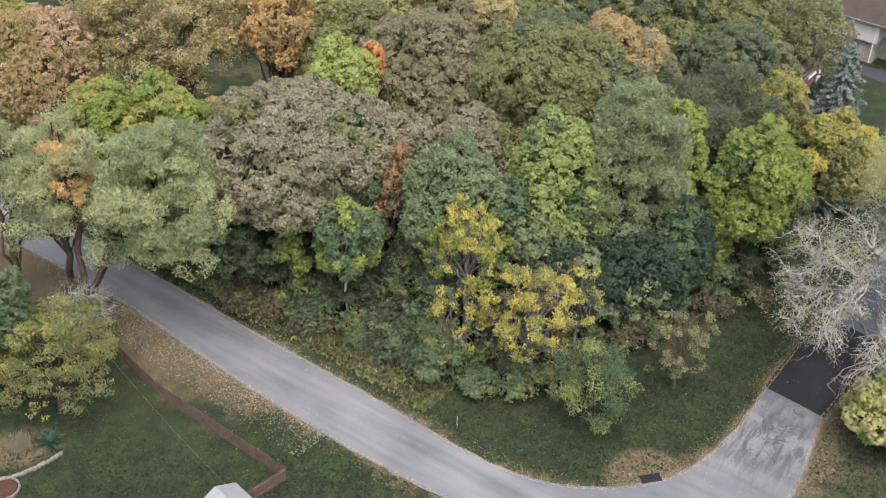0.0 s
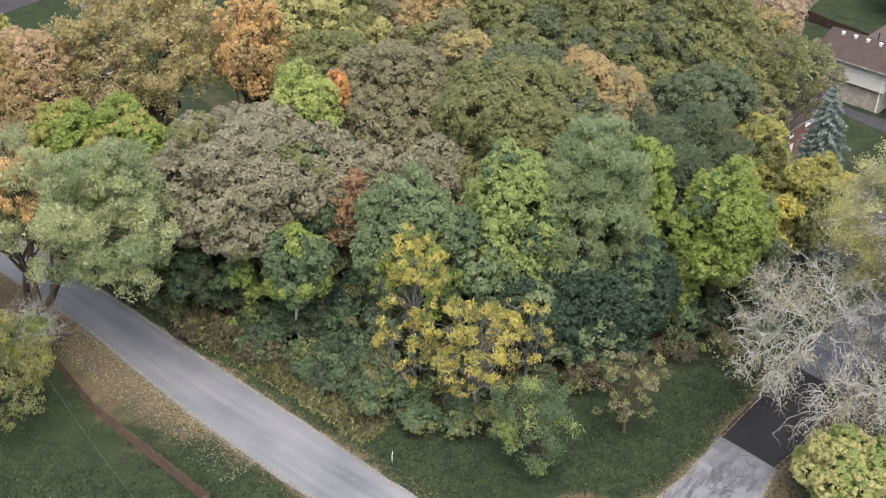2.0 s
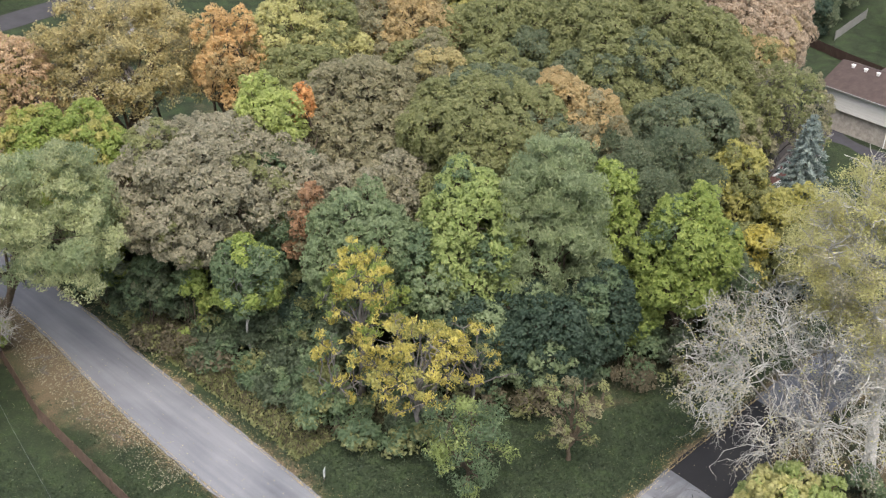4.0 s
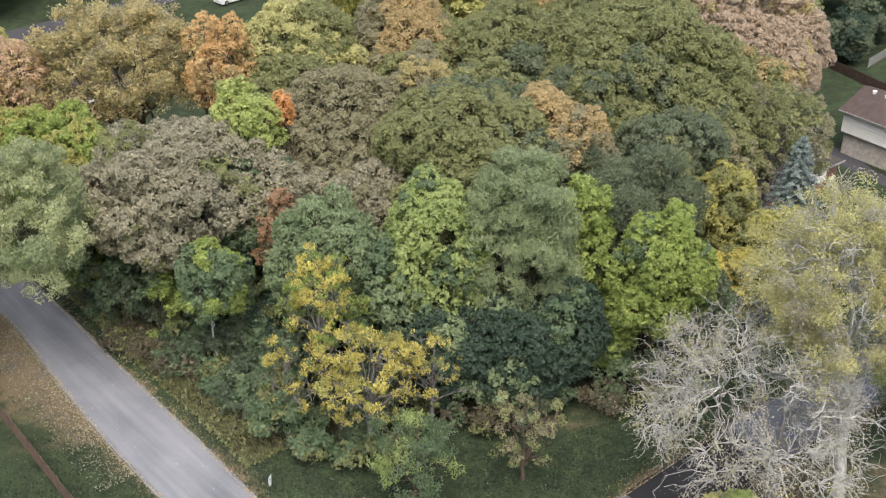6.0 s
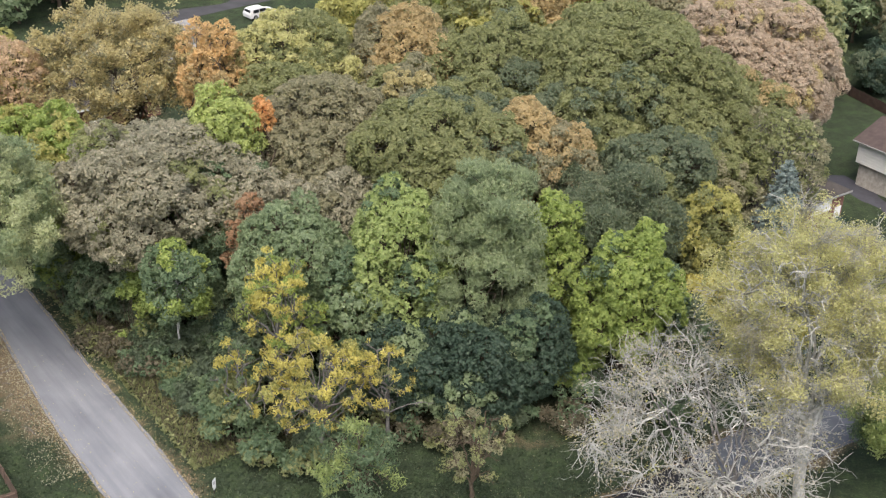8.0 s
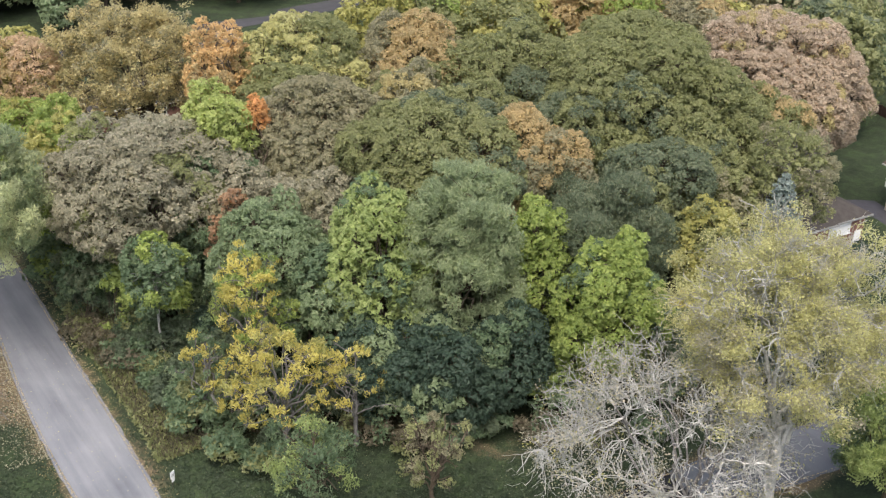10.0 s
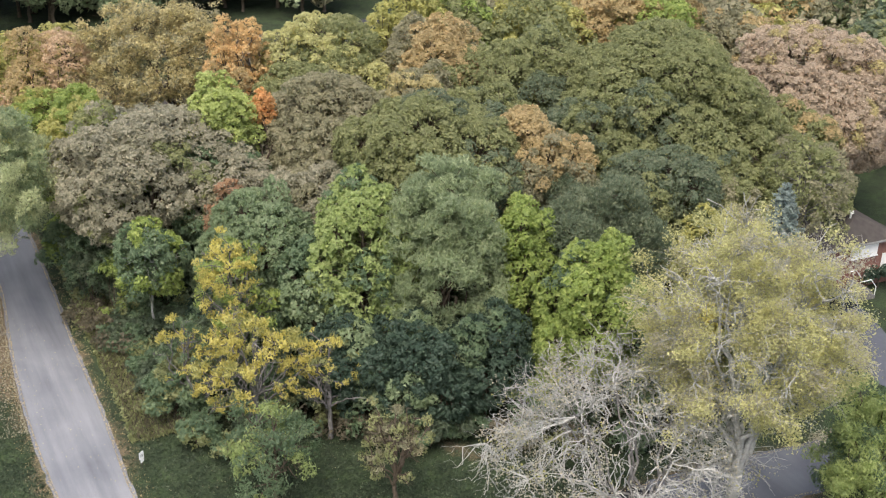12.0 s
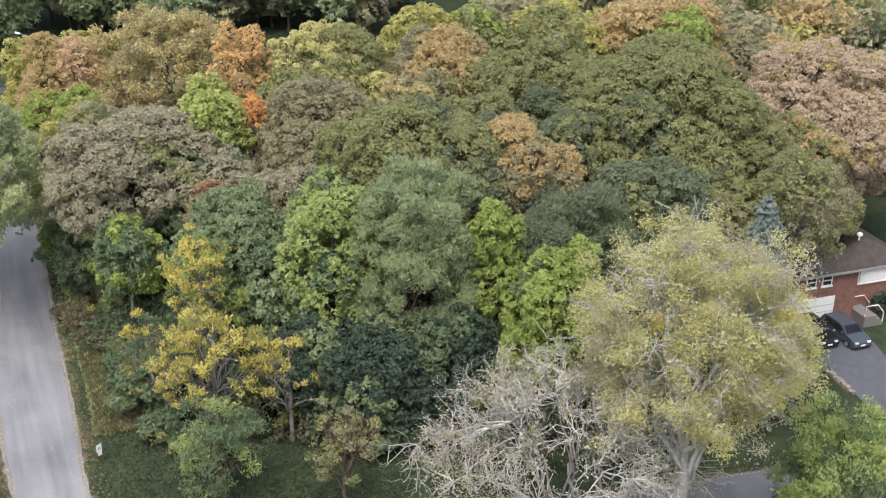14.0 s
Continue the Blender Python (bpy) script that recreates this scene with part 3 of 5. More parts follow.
def make_ground():
    xs = np.r_[-1500, -700, -300, -160, np.arange(-110, 70.5, 1.0), 120, 300, 700, 1500]
    ys = np.r_[-1500, -600, -200, -60, np.arange(10, 190.5, 1.0), 240, 400, 800, 1500]
    gx, gy = np.meshgrid(xs, ys)
    px, py = gx.ravel(), gy.ravel()
    din, dout = line_distance(px, py, ROAD_IN + NEW_IN[1:] + EAST_IN[1:]), line_distance(px, py, ROAD_OUT + NEW_OUT[1:] + EAST_OUT[1:])
    near = np.minimum(din, dout)
    wob = np.array([noise.noise((a * 0.09, b * 0.09, 0.0)) for a, b in zip(px, py)])
    lit = -0.14 + 0.42 * np.exp(-near / 0.8)
    # inside the wood, behind the belt of grass along the road
    wood = (din > 4.5) & (py > 48) & (px > -60) & (px < 12) & (py < 112)
    wood &= (py - 48) > -0.95 * (px + 38)
    wood &= ~((px > -22) & (py < 50.5))
    lit += 0.18 * wood
    # the bank between road and fence: bark chips above, grass lower down
    bank = (dout < 4.6) & (px < -36) & (din > dout) & (py > 44)
    lit += bank * np.clip(0.02 + (py - 46.5) * 0.033, 0, 0.42)
    lit += 0.3 * np.clip((px + 14) / 6, 0, 1) * np.clip((py - 22) / 8, 0, 1) * ((py < 48) & (din > dout) & (px < 30))
    lit += 0.75 * np.exp(-(((px + 20.9) / 2.3) ** 2 + ((py - 37.9) / 1.3) ** 2))
    lit += 0.55 * np.exp(-(((px + 63.5) / 3.2) ** 2 + ((py - 48.6) / 2.4) ** 2))
    pz = 0.12 * wob * np.clip((near - 1.5) / 4, 0, 1) - 0.01
    me_v = np.stack([px, py, pz], 1)
    nx, ny = len(xs), len(ys)
    i = np.arange(nx - 1)[None] + nx * np.arange(ny - 1)[:, None]
    faces = np.stack([i, i + 1, i + nx + 1, i + nx], -1).reshape(-1, 4)
    me = arrays_mesh("ground", me_v, faces)
    at = me.attributes.new("litter", "FLOAT", "POINT")
    at.data.foreach_set("value", (lit + 0.1 * wob).astype(np.float32))
    return tagged(link_mesh("ground", me, None, "", GROUND), "mown grass with brown leaf litter and bare earth", "ground", kind="structure")


make_ground()
strip("road", ROAD_IN, ROAD_OUT, ROAD, 0.03, "worn pale grey asphalt lane with a wide bend", 0.05, seed=1)
strip("road_patch", NEW_IN, NEW_OUT, ASPHALT, 0.05, "freshly laid black asphalt stretch of the lane", 0.015, seed=2)
strip("road_east", EAST_IN, EAST_OUT, road_mat("bluish_lane_asphalt", (0.122, 0.128, 0.142), (0.155, 0.162, 0.176), (0.088, 0.093, 0.105), 0.4), 0.03, "worn grey asphalt lane under the tall trees", 0.05, seed=3)
strip("street", [(-110, 92), (-73, 127), (-58, 142), (-40, 160), (-10, 190)], [(-113.3, 95.5), (-76.3, 130.5), (-61.3, 145.5), (-43.3, 163.5), (-13.3, 193.5)], plain("street_asphalt", (0.05, 0.05, 0.055), 0.9, 0.2, 0.5), 0.03, "dark grey suburban street", 0.03, seed=4)
strip("driveway", [(-63.6, 136.4), (-59.6, 129), (-57.6, 124)], [(-57.6, 142.2), (-54, 135.5), (-52, 130)], CONCRETE, 0.04, "pale concrete driveway apron", 0.02, seed=5)
strip("driveway_house", [(17.2, 69), (13.2, 75.5), (10.6, 78.2)], [(23.5, 63), (18.4, 77.5), (16.2, 82.4)], plain("drive_asphalt", (0.075, 0.081, 0.097), 0.85, 0.15, 1.2), 0.04, "blue-grey asphalt driveway in front of a brick house", 0.03, seed=6)
strip("driveway_side", [(20.2, 100.5), (23.6, 94.6), (30, 84.5)], [(23.2, 100.8), (26.6, 95.3), (33.4, 85.5)], plain("side_asphalt", (0.05, 0.05, 0.06), 0.85, 0.15, 1.2), 0.04, "dark asphalt driveway beside a white house", 0.03, seed=7)



def cracks():
    """Dark ragged cracks in the worn lane, close to the new asphalt."""
    rng = np.random.default_rng(41)
    tar = plain("crack_shadow", (0.045, 0.045, 0.05), 0.95, 0.2)
    for k in range(16):
        x, y = rng.uniform(-13.5, -6.5), rng.uniform(35.5, 41.5)
        if line_distance(np.array([x]), np.array([y]), ROAD_IN)[0] < 0.8 or line_distance(np.array([x]), np.array([y]), ROAD_OUT)[0] < 0.5:
            continue
        a = rng.choice([0.75, 2.3]) + rng.normal(0, 0.35)
        bm = bmesh.new()
        prev = None
        w = rng.uniform(0.012, 0.028)
        for _ in range(int(rng.integers(5, 11))):
            d = np.array([math.cos(a), math.sin(a)])
            n = np.array([-d[1], d[0]]) * w * rng.uniform(0.5, 1.5)
            cur = (bm.verts.new((x - n[0], y - n[1], 0.066)), bm.verts.new((x + n[0], y + n[1], 0.066)))
            if prev:
                bm.faces.new((prev[0], cur[0], cur[1], prev[1]))
            prev = cur
            x, y, a = x + d[0] * 0.28, y + d[1] * 0.28, a + rng.normal(0, 0.55)
        tagged(part("road_crack", bm, tar), "dark ragged crack in worn asphalt", "crack", kind="structure")


cracks()

# ---- trees ----
TREES = [
    # name, x, y, top, radius, foot of the crown, leaf, style, label, options
    ("ash_tree", -29.8, 53.6, 13.8, 3.3, 5, "yellow", "sparse", "slender ash with sparse golden leaves and grey stem", dict(count=110, twigs=240, second="bright", share=0.4, lobe=0.15, drop=0.66, bark=BARK_GREY)),
    ("ash_tree", -26, 48.2, 10.6, 4.2, 3, "yellow", "sparse", "small ash with thin golden leaves and bare grey twigs", dict(count=110, twigs=480, second="golden", share=0.35, lobe=0.13, limbs=24, drop=0.73, bark=BARK_GREY)),
    ("ash_tree", -21.6, 50.6, 8.8, 3.2, 3, "yellow", "sparse", "yellowing young ash before dark green trees", dict(count=64, twigs=160, second="olive", share=0.5, lobe=0.13, drop=0.76, bark=BARK_GREY)),
    ("ash_tree", -31.8, 50.2, 8.6, 2.7, 1.5, "yellow", "sparse", "low ash with drooping yellow and green leaves", dict(count=64, twigs=110, second="mid", share=0.5, lobe=0.15, drop=0.7, bark=BARK_GREY)),
    ("maple_tree", -21.4, 58.4, 17.2, 4.2, 2, "pale", "maple", "fresh pale green maple at the edge of the wood", dict(second="mid", share=0.1, fork_at=0.6, bulge=0.72, boughs=22, fr=0.45)),
    ("locust_tree", -15.2, 58.6, 18.8, 4.9, 1.5, "feather", "soft", "tall locust with feathery blue-green foliage", dict(count=150, lobe=0.21, cover=1.0, drop=0.05, squash=0.9)),
    ("maple_tree", -29.6, 59, 15, 4.4, 2, "teal", "maple", "dull blue-green maple behind a yellow ash", dict(droop=0.7, drop=0.1, bulge=0.7, boughs=20, fr=0.42)),
    ("maple_tree", -25, 57, 12.5, 3.6, 1, "mid", "maple", "dense mid-green maple at the edge of the wood", dict(second="teal", share=0.4)),
    ("maple_tree", -4.4, 57.5, 15.3, 4.0, 1.5, "bright", "maple", "rounded maple with bright yellow-green leaves", dict(second="mid", share=0.12, bulge=0.85, boughs=18, fr=0.46)),
    ("oak_tree", -41.6, 65.0, 17.4, 7.6, 5.5, "greyoak", "oak", "broad oak with faded grey-brown leaves", dict(second="olive", share=0.24, drop=0.26, twigs=120, boughs=24, bulge=0.85)),
    ("oak_tree", -35.4, 65.6, 15, 4.2, 6, "greyoak", "oak", "faded oak with mauve-brown leaves and dark gaps", dict(second="mid", share=0.3)),
    ("young_tree", -38.3, 58, 11.6, 2.7, 4.4, "mid", "maple", "young green tree on a thin pale bare stem", dict(bark=BARK_PALE, rt=0.1, second="bright", share=0.4, limbs=5, fork_at=1.0)),
    ("maple_tree", -36.9, 69.4, 19.6, 2.9, 8.5, "lime", "maple", "slim maple with clear lime-green leaves", dict(bulge=0.62, boughs=24, fr=0.42)),
    ("oak_tree", -28.6, 73, 19.5, 6.0, 5, "brownoak", "oak", "oak with olive leaves turning brown", dict(second="greyoak", share=0.3)),
    ("oak_tree", -27.3, 65.5, 15, 4.5, 4, "greyoak", "oak", "dull brownish oak in the middle of the wood", dict(second="brownoak", share=0.4)),
    ("oak_tree", -19.3, 69, 19.6, 7.1, 5, "olive", "oak", "domed oak with dense olive-green leaves", dict(second="dark", share=0.16, boughs=22, bulge=0.85)),
    ("oak_tree", -11.6, 72.5, 18, 5.0, 5, "tan", "oak", "oak turning orange-brown among green oaks", dict(boughs=22, bulge=0.68, second="brownoak", share=0.4)),
    ("oak_tree", -2.3, 86, 21.6, 9.5, 4, "olive", "oak", "huge spreading oak with olive-green leaves", dict(second="dark", share=0.05, boughs=30, bulge=0.8)),
    ("oak_tree", 10.9, 99, 19.5, 9.1, 4, "pink", "oak", "wide oak with faded pinkish tan leaves", dict(second="oakgold", share=0.06, boughs=24, bulge=0.8)),
    ("maple_tree", -40.3, 81.5, 20.6, 3.5, 9, "orange", "open", "slim maple in bright orange autumn leaf", dict(drop=0.2, fr=0.4, cover=0.7, second="tan", share=0.3, twigs=60, boughs=22, bulge=0.6, inner=0.25)),
    ("maple_tree", -33.6, 86, 20, 6.4, 6, "straw", "oak", "maple with pale butter-yellow and green leaves", dict(second="olive", share=0.35)),
    ("oak_tree", -32.8, 80, 17.6, 5.6, 5, "olive", "oak", "olive-green oak below yellow maples", dict(second="mid", share=0.3)),
    ("oak_tree", -24.1, 90, 20, 5.9, 5, "tan", "oak", "oak with rusty brown autumn leaves", dict(second="brownoak", share=0.5)),
    ("oak_tree", -14.7, 89, 20, 6.7, 5, "olive", "oak", "olive-green oak deep in the wood", dict(second="dark", share=0.35)),
    ("maple_tree", -50.6, 70.5, 16, 4.3, 3, "bright", "maple", "yellow-green maple on the side towards the lane", dict(second="golden", share=0.35)),
    ("maple_tree", -55.5, 74, 15, 3.6, 3, "bright", "maple", "clear yellow-green maple among duller trees", dict(second="golden", share=0.3)),
    ("cherry_tree", -60.6, 84, 17, 5.4, 4, "blush", "open", "small tree with thin salmon-orange autumn leaves", dict(second="tan", share=0.4, twigs=160, drop=0.12, fr=0.5, inner=0.3)),
    ("maple_tree", -65, 84, 16, 3.4, 3, "golden", "far", "yellow-green tree at the end of the lane", dict()),
    ("oak_tree", -64, 90, 15, 3.9, 3, "golden", "far", "green and yellow tree beside a mown lawn", dict()),
    ("willow_tree", -58.8, 63.4, 19.5, 5.0, 5.5, "willow", "soft", "grey-green willow leaning over the lane", dict(count=90, lobe=0.22, lean=(6.5, -4.0), rt=0.34, second="feather", share=0.3, drop=0.22)),
    ("willow_tree", -60, 66.4, 19, 4.2, 6, "willow", "soft", "open grey-green willow with a dark trunk", dict(count=70, lobe=0.21, lean=(1.0, -3.0), rt=0.3, drop=0.35, twigs=60)),
    ("willow_tree", -63.8, 65.5, 18.5, 4.6, 4, "willow", "soft", "tall thin willow with pale leaves by the lane", dict(count=46, lobe=0.26, drop=0.35, rt=0.26, twigs=90)),
    ("maple_tree", -58.4, 61.8, 17.2, 1.7, 11, "orange", "sparse", "narrow tree with orange leaves between willows", dict(count=40, lobe=0.3, drop=0.35)),
    ("oak_tree", -5.5, 65.5, 17, 5.0, 3, "dark", "soft", "dull grey-green tree behind a bright maple", dict(count=50, lobe=0.28)),
    ("oak_tree", -0.9, 72.5, 16.2, 4.8, 3, "dark", "oak", "dark green oak at the heart of the wood", dict(second="olive", share=0.3)),
    ("oak_tree", 2.6, 83.6, 15.5, 5.0, 3, "olive", "open", "olive-green oak overhanging a brown roof", dict(second="brownoak", share=0.35, twigs=80, lean=(3.0, -2.0), drop=0.2)),
    ("maple_tree", -10.1, 60.5, 16, 2.3, 0.8, "bright", "maple", "tall narrow tree with yellow-green leaves to the ground", dict()),
    ("maple_tree", 3.4, 68.5, 13, 2.7, 2, "golden", "maple", "small tree with dull yellow leaves", dict(second="olive", share=0.5)),
    ("oak_tree", 10.8, 94.4, 12, 4.2, 3, "olive", "open", "open olive tree behind a brick house", dict(twigs=160, second="brownoak", share=0.4, drop=0.3)),
    ("maple_tree", 6.2, 64.6, 11, 3.0, 1, "golden", "maple", "yellow-olive tree before a blue spruce", dict(second="olive", share=0.55)),
    ("maple_tree", 9.6, 65.4, 9.6, 2.7, 1, "golden", "maple", "low yellow-green tree near a driveway", dict(second="yellow", share=0.3)),
    ("oak_tree", 5.8, 90, 15.5, 5.6, 3, "olive", "oak", "olive oak leaning towards a brick house", dict(second="tan", share=0.2, lean=(3.0, -2.2))),
    ("oak_tree", 1.6, 77, 15.5, 4.5, 3, "olive", "oak", "olive oak filling the wood", dict(second="dark", share=0.4)),
    ("oak_tree", 8.2, 75.8, 16.4, 4.1, 8.6, "olive", "open", "thinning olive tree with bare grey branches overhanging a roof", dict(twigs=260, second="brownoak", share=0.45, lean=(1.8, 0.6), drop=0.38, bark=BARK_GREY)),
    ("oak_tree", -8, 79, 17.5, 5.0, 3, "olive", "oak", "olive-green oak behind a tan one", dict(second="dark", share=0.35)),
    ("oak_tree", -16.5, 79.5, 17.6, 4.8, 4, "dark", "oak", "deep green oak in the second row", dict(second="olive", share=0.4)),
    ("oak_tree", -23.5, 81.5, 18, 4.5, 4, "brownoak", "oak", "olive-brown oak in the second row", dict(second="olive", share=0.4)),
    ("oak_tree", -9, 66, 13, 3.5, 3, "dark", "oak", "shaded green oak between taller trees", dict()),
    ("oak_tree", -33, 73.5, 16.5, 3.7, 4, "greyoak", "oak", "faded brown oak behind a lime tree", dict()),
    ("oak_tree", 4.2, 75.5, 14, 3.9, 2, "olive", "oak", "olive tree near a blue spruce", dict(second="brownoak", share=0.35)),
    ("young_tree", -22.9, 43, 7.8, 3.1, 0.3, "mid", "soft", "small tree with soft green foliage on grass", dict(count=80, lobe=0.17, drop=0.52, second="pale", share=0.4, twigs=60)),
    ("young_tree", -15.3, 45.2, 7.8, 2.6, 0.8, "brownoak", "sparse", "small open tree with olive-brown leaves on grass", dict(second="olive", share=0.5, count=60, lobe=0.15, drop=0.76, twigs=260, long=1.8, droop=0.3)),
    ("locust_tree", 15.2, 50.5, 10.6, 4.4, 1.0, "mid", "soft", "fresh green locust beside the lane", dict(count=90, lobe=0.22, second="pale", share=0.75, drop=0.2)),
    ("young_tree", -2.4, 36.0, 5.8, 3.3, 0.6, "pale", "maple", "low pale yellow-green tree by the lane", dict(second="straw", share=0.5, drop=0.16, fr=0.36, boughs=24, bulge=0.7)),
    ("boxelder_tree", -60.6, 51.8, 9.0, 4.6, 1, "golden", "sparse", "low tree with thin yellow-olive leaves over a lawn", dict(count=64, lobe=0.2, second="olive", share=0.6, drop=0.62, long=1.8, cover=0.7, twigs=200)),
    ("boxelder_tree", -66, 55.5, 10, 4.2, 1, "mid", "maple", "bushy green tree beside a garden", dict(second="olive", share=0.4)),
    # three low trees whose leaf colour carries the shade of taller ones
    ("oak_tree", -16, 54.6, 8.6, 4.3, 0.3, "deep", "maple", "low blue-green tree, the wood's shade put into its leaf colour", dict(second="teal", share=0.3)),
    ("oak_tree", -21, 54, 8, 3.0, 0.3, "deep", "maple", "low green tree under a locust, leaf colour darkened for shade", dict(second="teal", share=0.25)),
    ("oak_tree", -11.5, 56, 9.4, 3.2, 0.3, "deep", "maple", "understorey tree with shade put into its green leaf colour", dict(second="mid", share=0.3)),
    ("oak_tree", -7.3, 64, 13.5, 3.7, 3, "dark", "oak", "dark understorey oak with dense leaves", dict()),
    ("maple_tree", -33.7, 62.2, 13.6, 1.8, 5, "rust", "maple", "small rust-red tree among grey oaks", dict(second="brownoak", share=0.3, bulge=0.7)),
    ("maple_tree", -33.8, 70.8, 18.2, 1.0, 14, "scarlet", "maple", "small bright orange-red tree top", dict(bulge=0.8)),
    ("maple_tree", -22.6, 75.5, 19.4, 2.4, 10, "oakgold", "oak", "tree top turning yellowish tan", dict(second="brownoak", share=0.5)),
    ("oak_tree", -47, 76, 11, 3.6, 3, "brownoak", "oak", "low brownish oak before an open lawn", dict(second="tan", share=0.3)),
    ("oak_tree", -38.6, 74.5, 12.5, 3.2, 3, "olive", "open", "thin olive tree with visible branches", dict(twigs=60)),
    ("oak_tree", -44.9, 69, 14, 3.9, 3, "mid", "maple", "green tree between oaks", dict(second="bright", share=0.2)),
    ("oak_tree", -6.3, 110, 20, 8.0, 4, "tan", "far", "orange-tan oak beyond the wood", dict(second="bright", share=0.25)),
    ("oak_tree", 2.5, 113, 17, 5.9, 4, "brownoak", "far", "brown thinning oak beyond the wood", dict(second="tan", share=0.3, twigs=80)),
    ("maple_tree", -29.5, 101, 19, 5.2, 4, "golden", "far", "yellow-green maple at the back of the wood", dict()),
    ("oak_tree", -16, 104, 19.4, 5.8, 4, "golden", "far", "yellowish green oak at the back", dict(second="olive", share=0.5)),
    ("oak_tree", -25.5, 103, 18.8, 5.6, 4, "olive", "far", "olive oak at the back of the wood", dict(second="bright", share=0.3)),
    ("oak_tree", -6, 97, 18, 5.9, 4, "olive", "far", "plain olive oak in the back rows", dict()),
]
for i, (n, x, y, top, r, low, leaf, style, lab, opt) in enumerate(TREES):
    tree(n, x, y, top, r, low, leaf, style, lab, 100 + i, **opt)

wide_branching("catalpa_tree", 1.6, 40.2, 14.6, 8.8, 3, "nearly bare tree with tangled pale grey twigs", 301, crown=(-2.4, 2.4), l2=150, l3=1100, l4=3400, leaf="haze", second="golden", leaves=11000, clumps=700, leaf_size=0.11, rt=0.26, wood=1.3)
wide_branching("cottonwood_tree", 6.2, 42.6, 23.2, 7.3, 6.9, "tall straw-yellow cottonwood with pale bare limbs", 302, crown=(-0.5, 3.4), l2=170, l3=1000, l4=2600, leaf="straw", second="haze", leaves=108000, clumps=620, leaf_size=0.1, rt=0.46, bark=BARK_PALE, boughs=30, leafy_from=0.36, spread=0.36, wood=1.6)
wide_branching("oak_tree", -49.6, 85, 20.6, 8.6, 8, "open tan oak showing its dark spreading limbs", 305, l2=170, l3=620, l4=900, leaf="oakgold", second="brownoak", leaves=74000, clumps=2000, leaf_size=0.17, boughs=26, fork=5.5, leafy_from=0.42, bark=BARK, rt=0.62)
wide_branching("bare_shrub", -58.9, 59.6, 5.2, 2.6, 0.6, "leafless grey shrub beside the fence end", 303, l2=40, l3=160, l4=500, rt=0.07, category="shrub")
spruce(7.9, 66.7, 16.8, 4.5, 304)

# ---- undergrowth ----
def shrub(x, y, h, r, leaf, label, seed, second=None, share=0.0, style="leafy", name="shrub", stems=5, group="", **more):
    """A bush: several stems and leaves down to the ground."""
    rng = np.random.default_rng(seed)
    ob = tagged(new(name), label, "shrub", group)
    ob.location = (x, y, 0)
    cen, lr = lobes(rng, max(int(7 + 5 * r), 8), r, 0.1, h, 0.42, seed, shell=(0.35, 0.8))
    paths = [limb(rng, (rng.normal(0, 0.12), rng.normal(0, 0.12), -0.1), cen[k % len(cen)], 0.035, 0.012, 5, 0.1) for k in range(stems + 3)]
    v, f = tubes(paths, 4)
    link_mesh("stem", arrays_mesh("stem", v, f), ob, "", BARK)
    pick = rng.random(len(cen)) < share
    opts = {**STYLE[style], "clump": 0.36, "leaf_size": 0.21, **more}
    for use, mat in ((~pick, leaf), (pick, second)):
        if mat and use.any():
            vv, ff, tt = foliage(rng, cen[use], lr[use], np.array([0, 0, h * 0.3]), **opts)
            link_mesh("foliage", arrays_mesh("foliage", vv, ff, tt), ob, "", LEAF[mat])
    return ob


KINDS = [
    ("shade", "teal", 0.25, "leafy", "dense green bush at the wood's edge, leaf colour darkened for shade"),
    ("mid", "olive", 0.35, "thin", "green bush with a few olive leaves"),
    ("shade", "mid", 0.3, "leafy", "shaded green thicket under tall trees"),
    ("weeds", "olive", 0.3, "thin", "thin brownish bush above dry weeds"),
    ("mid", "weeds", 0.5, "thin", "leggy green and brown bush beside the lane"),
    ("mid", "olive", 0.5, "thin", "green bush with olive tips"),
]
rng = np.random.default_rng(77)
edge = smooth_line([(-53, 72.5), (-47.5, 64.2), (-42.5, 58.6), (-38, 54.6), (-34.5, 51.2), (-32, 49.4)], 1.9)
for i, (ex, ey) in enumerate(edge):
    for row, (out, hh) in enumerate(((0.4, 1.7), (2.6, 3.4), (4.9, 4.6), (7.4, 6.0))):
        a, b, c, st, lab = KINDS[int(rng.integers(2, 6) if row == 0 else rng.integers(0, 3))]
        shrub(ex + out * 0.72 + rng.normal(0, 0.5), ey + out * 0.66 + rng.normal(0, 0.5), hh * rng.uniform(0.75, 1.3), rng.uniform(1.3, 2.1), a, lab, 500 + i * 6 + row, b, c, st, group="bushes along the wood's edge")
edge = smooth_line([(-26.5, 49.5), (-22, 51.2), (-17, 51), (-12.5, 53), (-8.5, 54.2), (-4.5, 53.8), (-1, 55.5)], 2.3)
for i, (ex, ey) in enumerate(edge):
    for row, (out, hh) in enumerate(((0.0, 2.2), (2.2, 4.6))):
        a, b, c, st, lab = KINDS[int(rng.integers(0, 3) if row else rng.integers(2, 6))]
        shrub(ex + rng.normal(0, 0.4), ey + out + rng.normal(0, 0.4), hh * rng.uniform(0.75, 1.25), rng.uniform(1.3, 2.0), a, lab, 700 + i * 5 + row, b, c, st, group="bushes along the wood's edge")
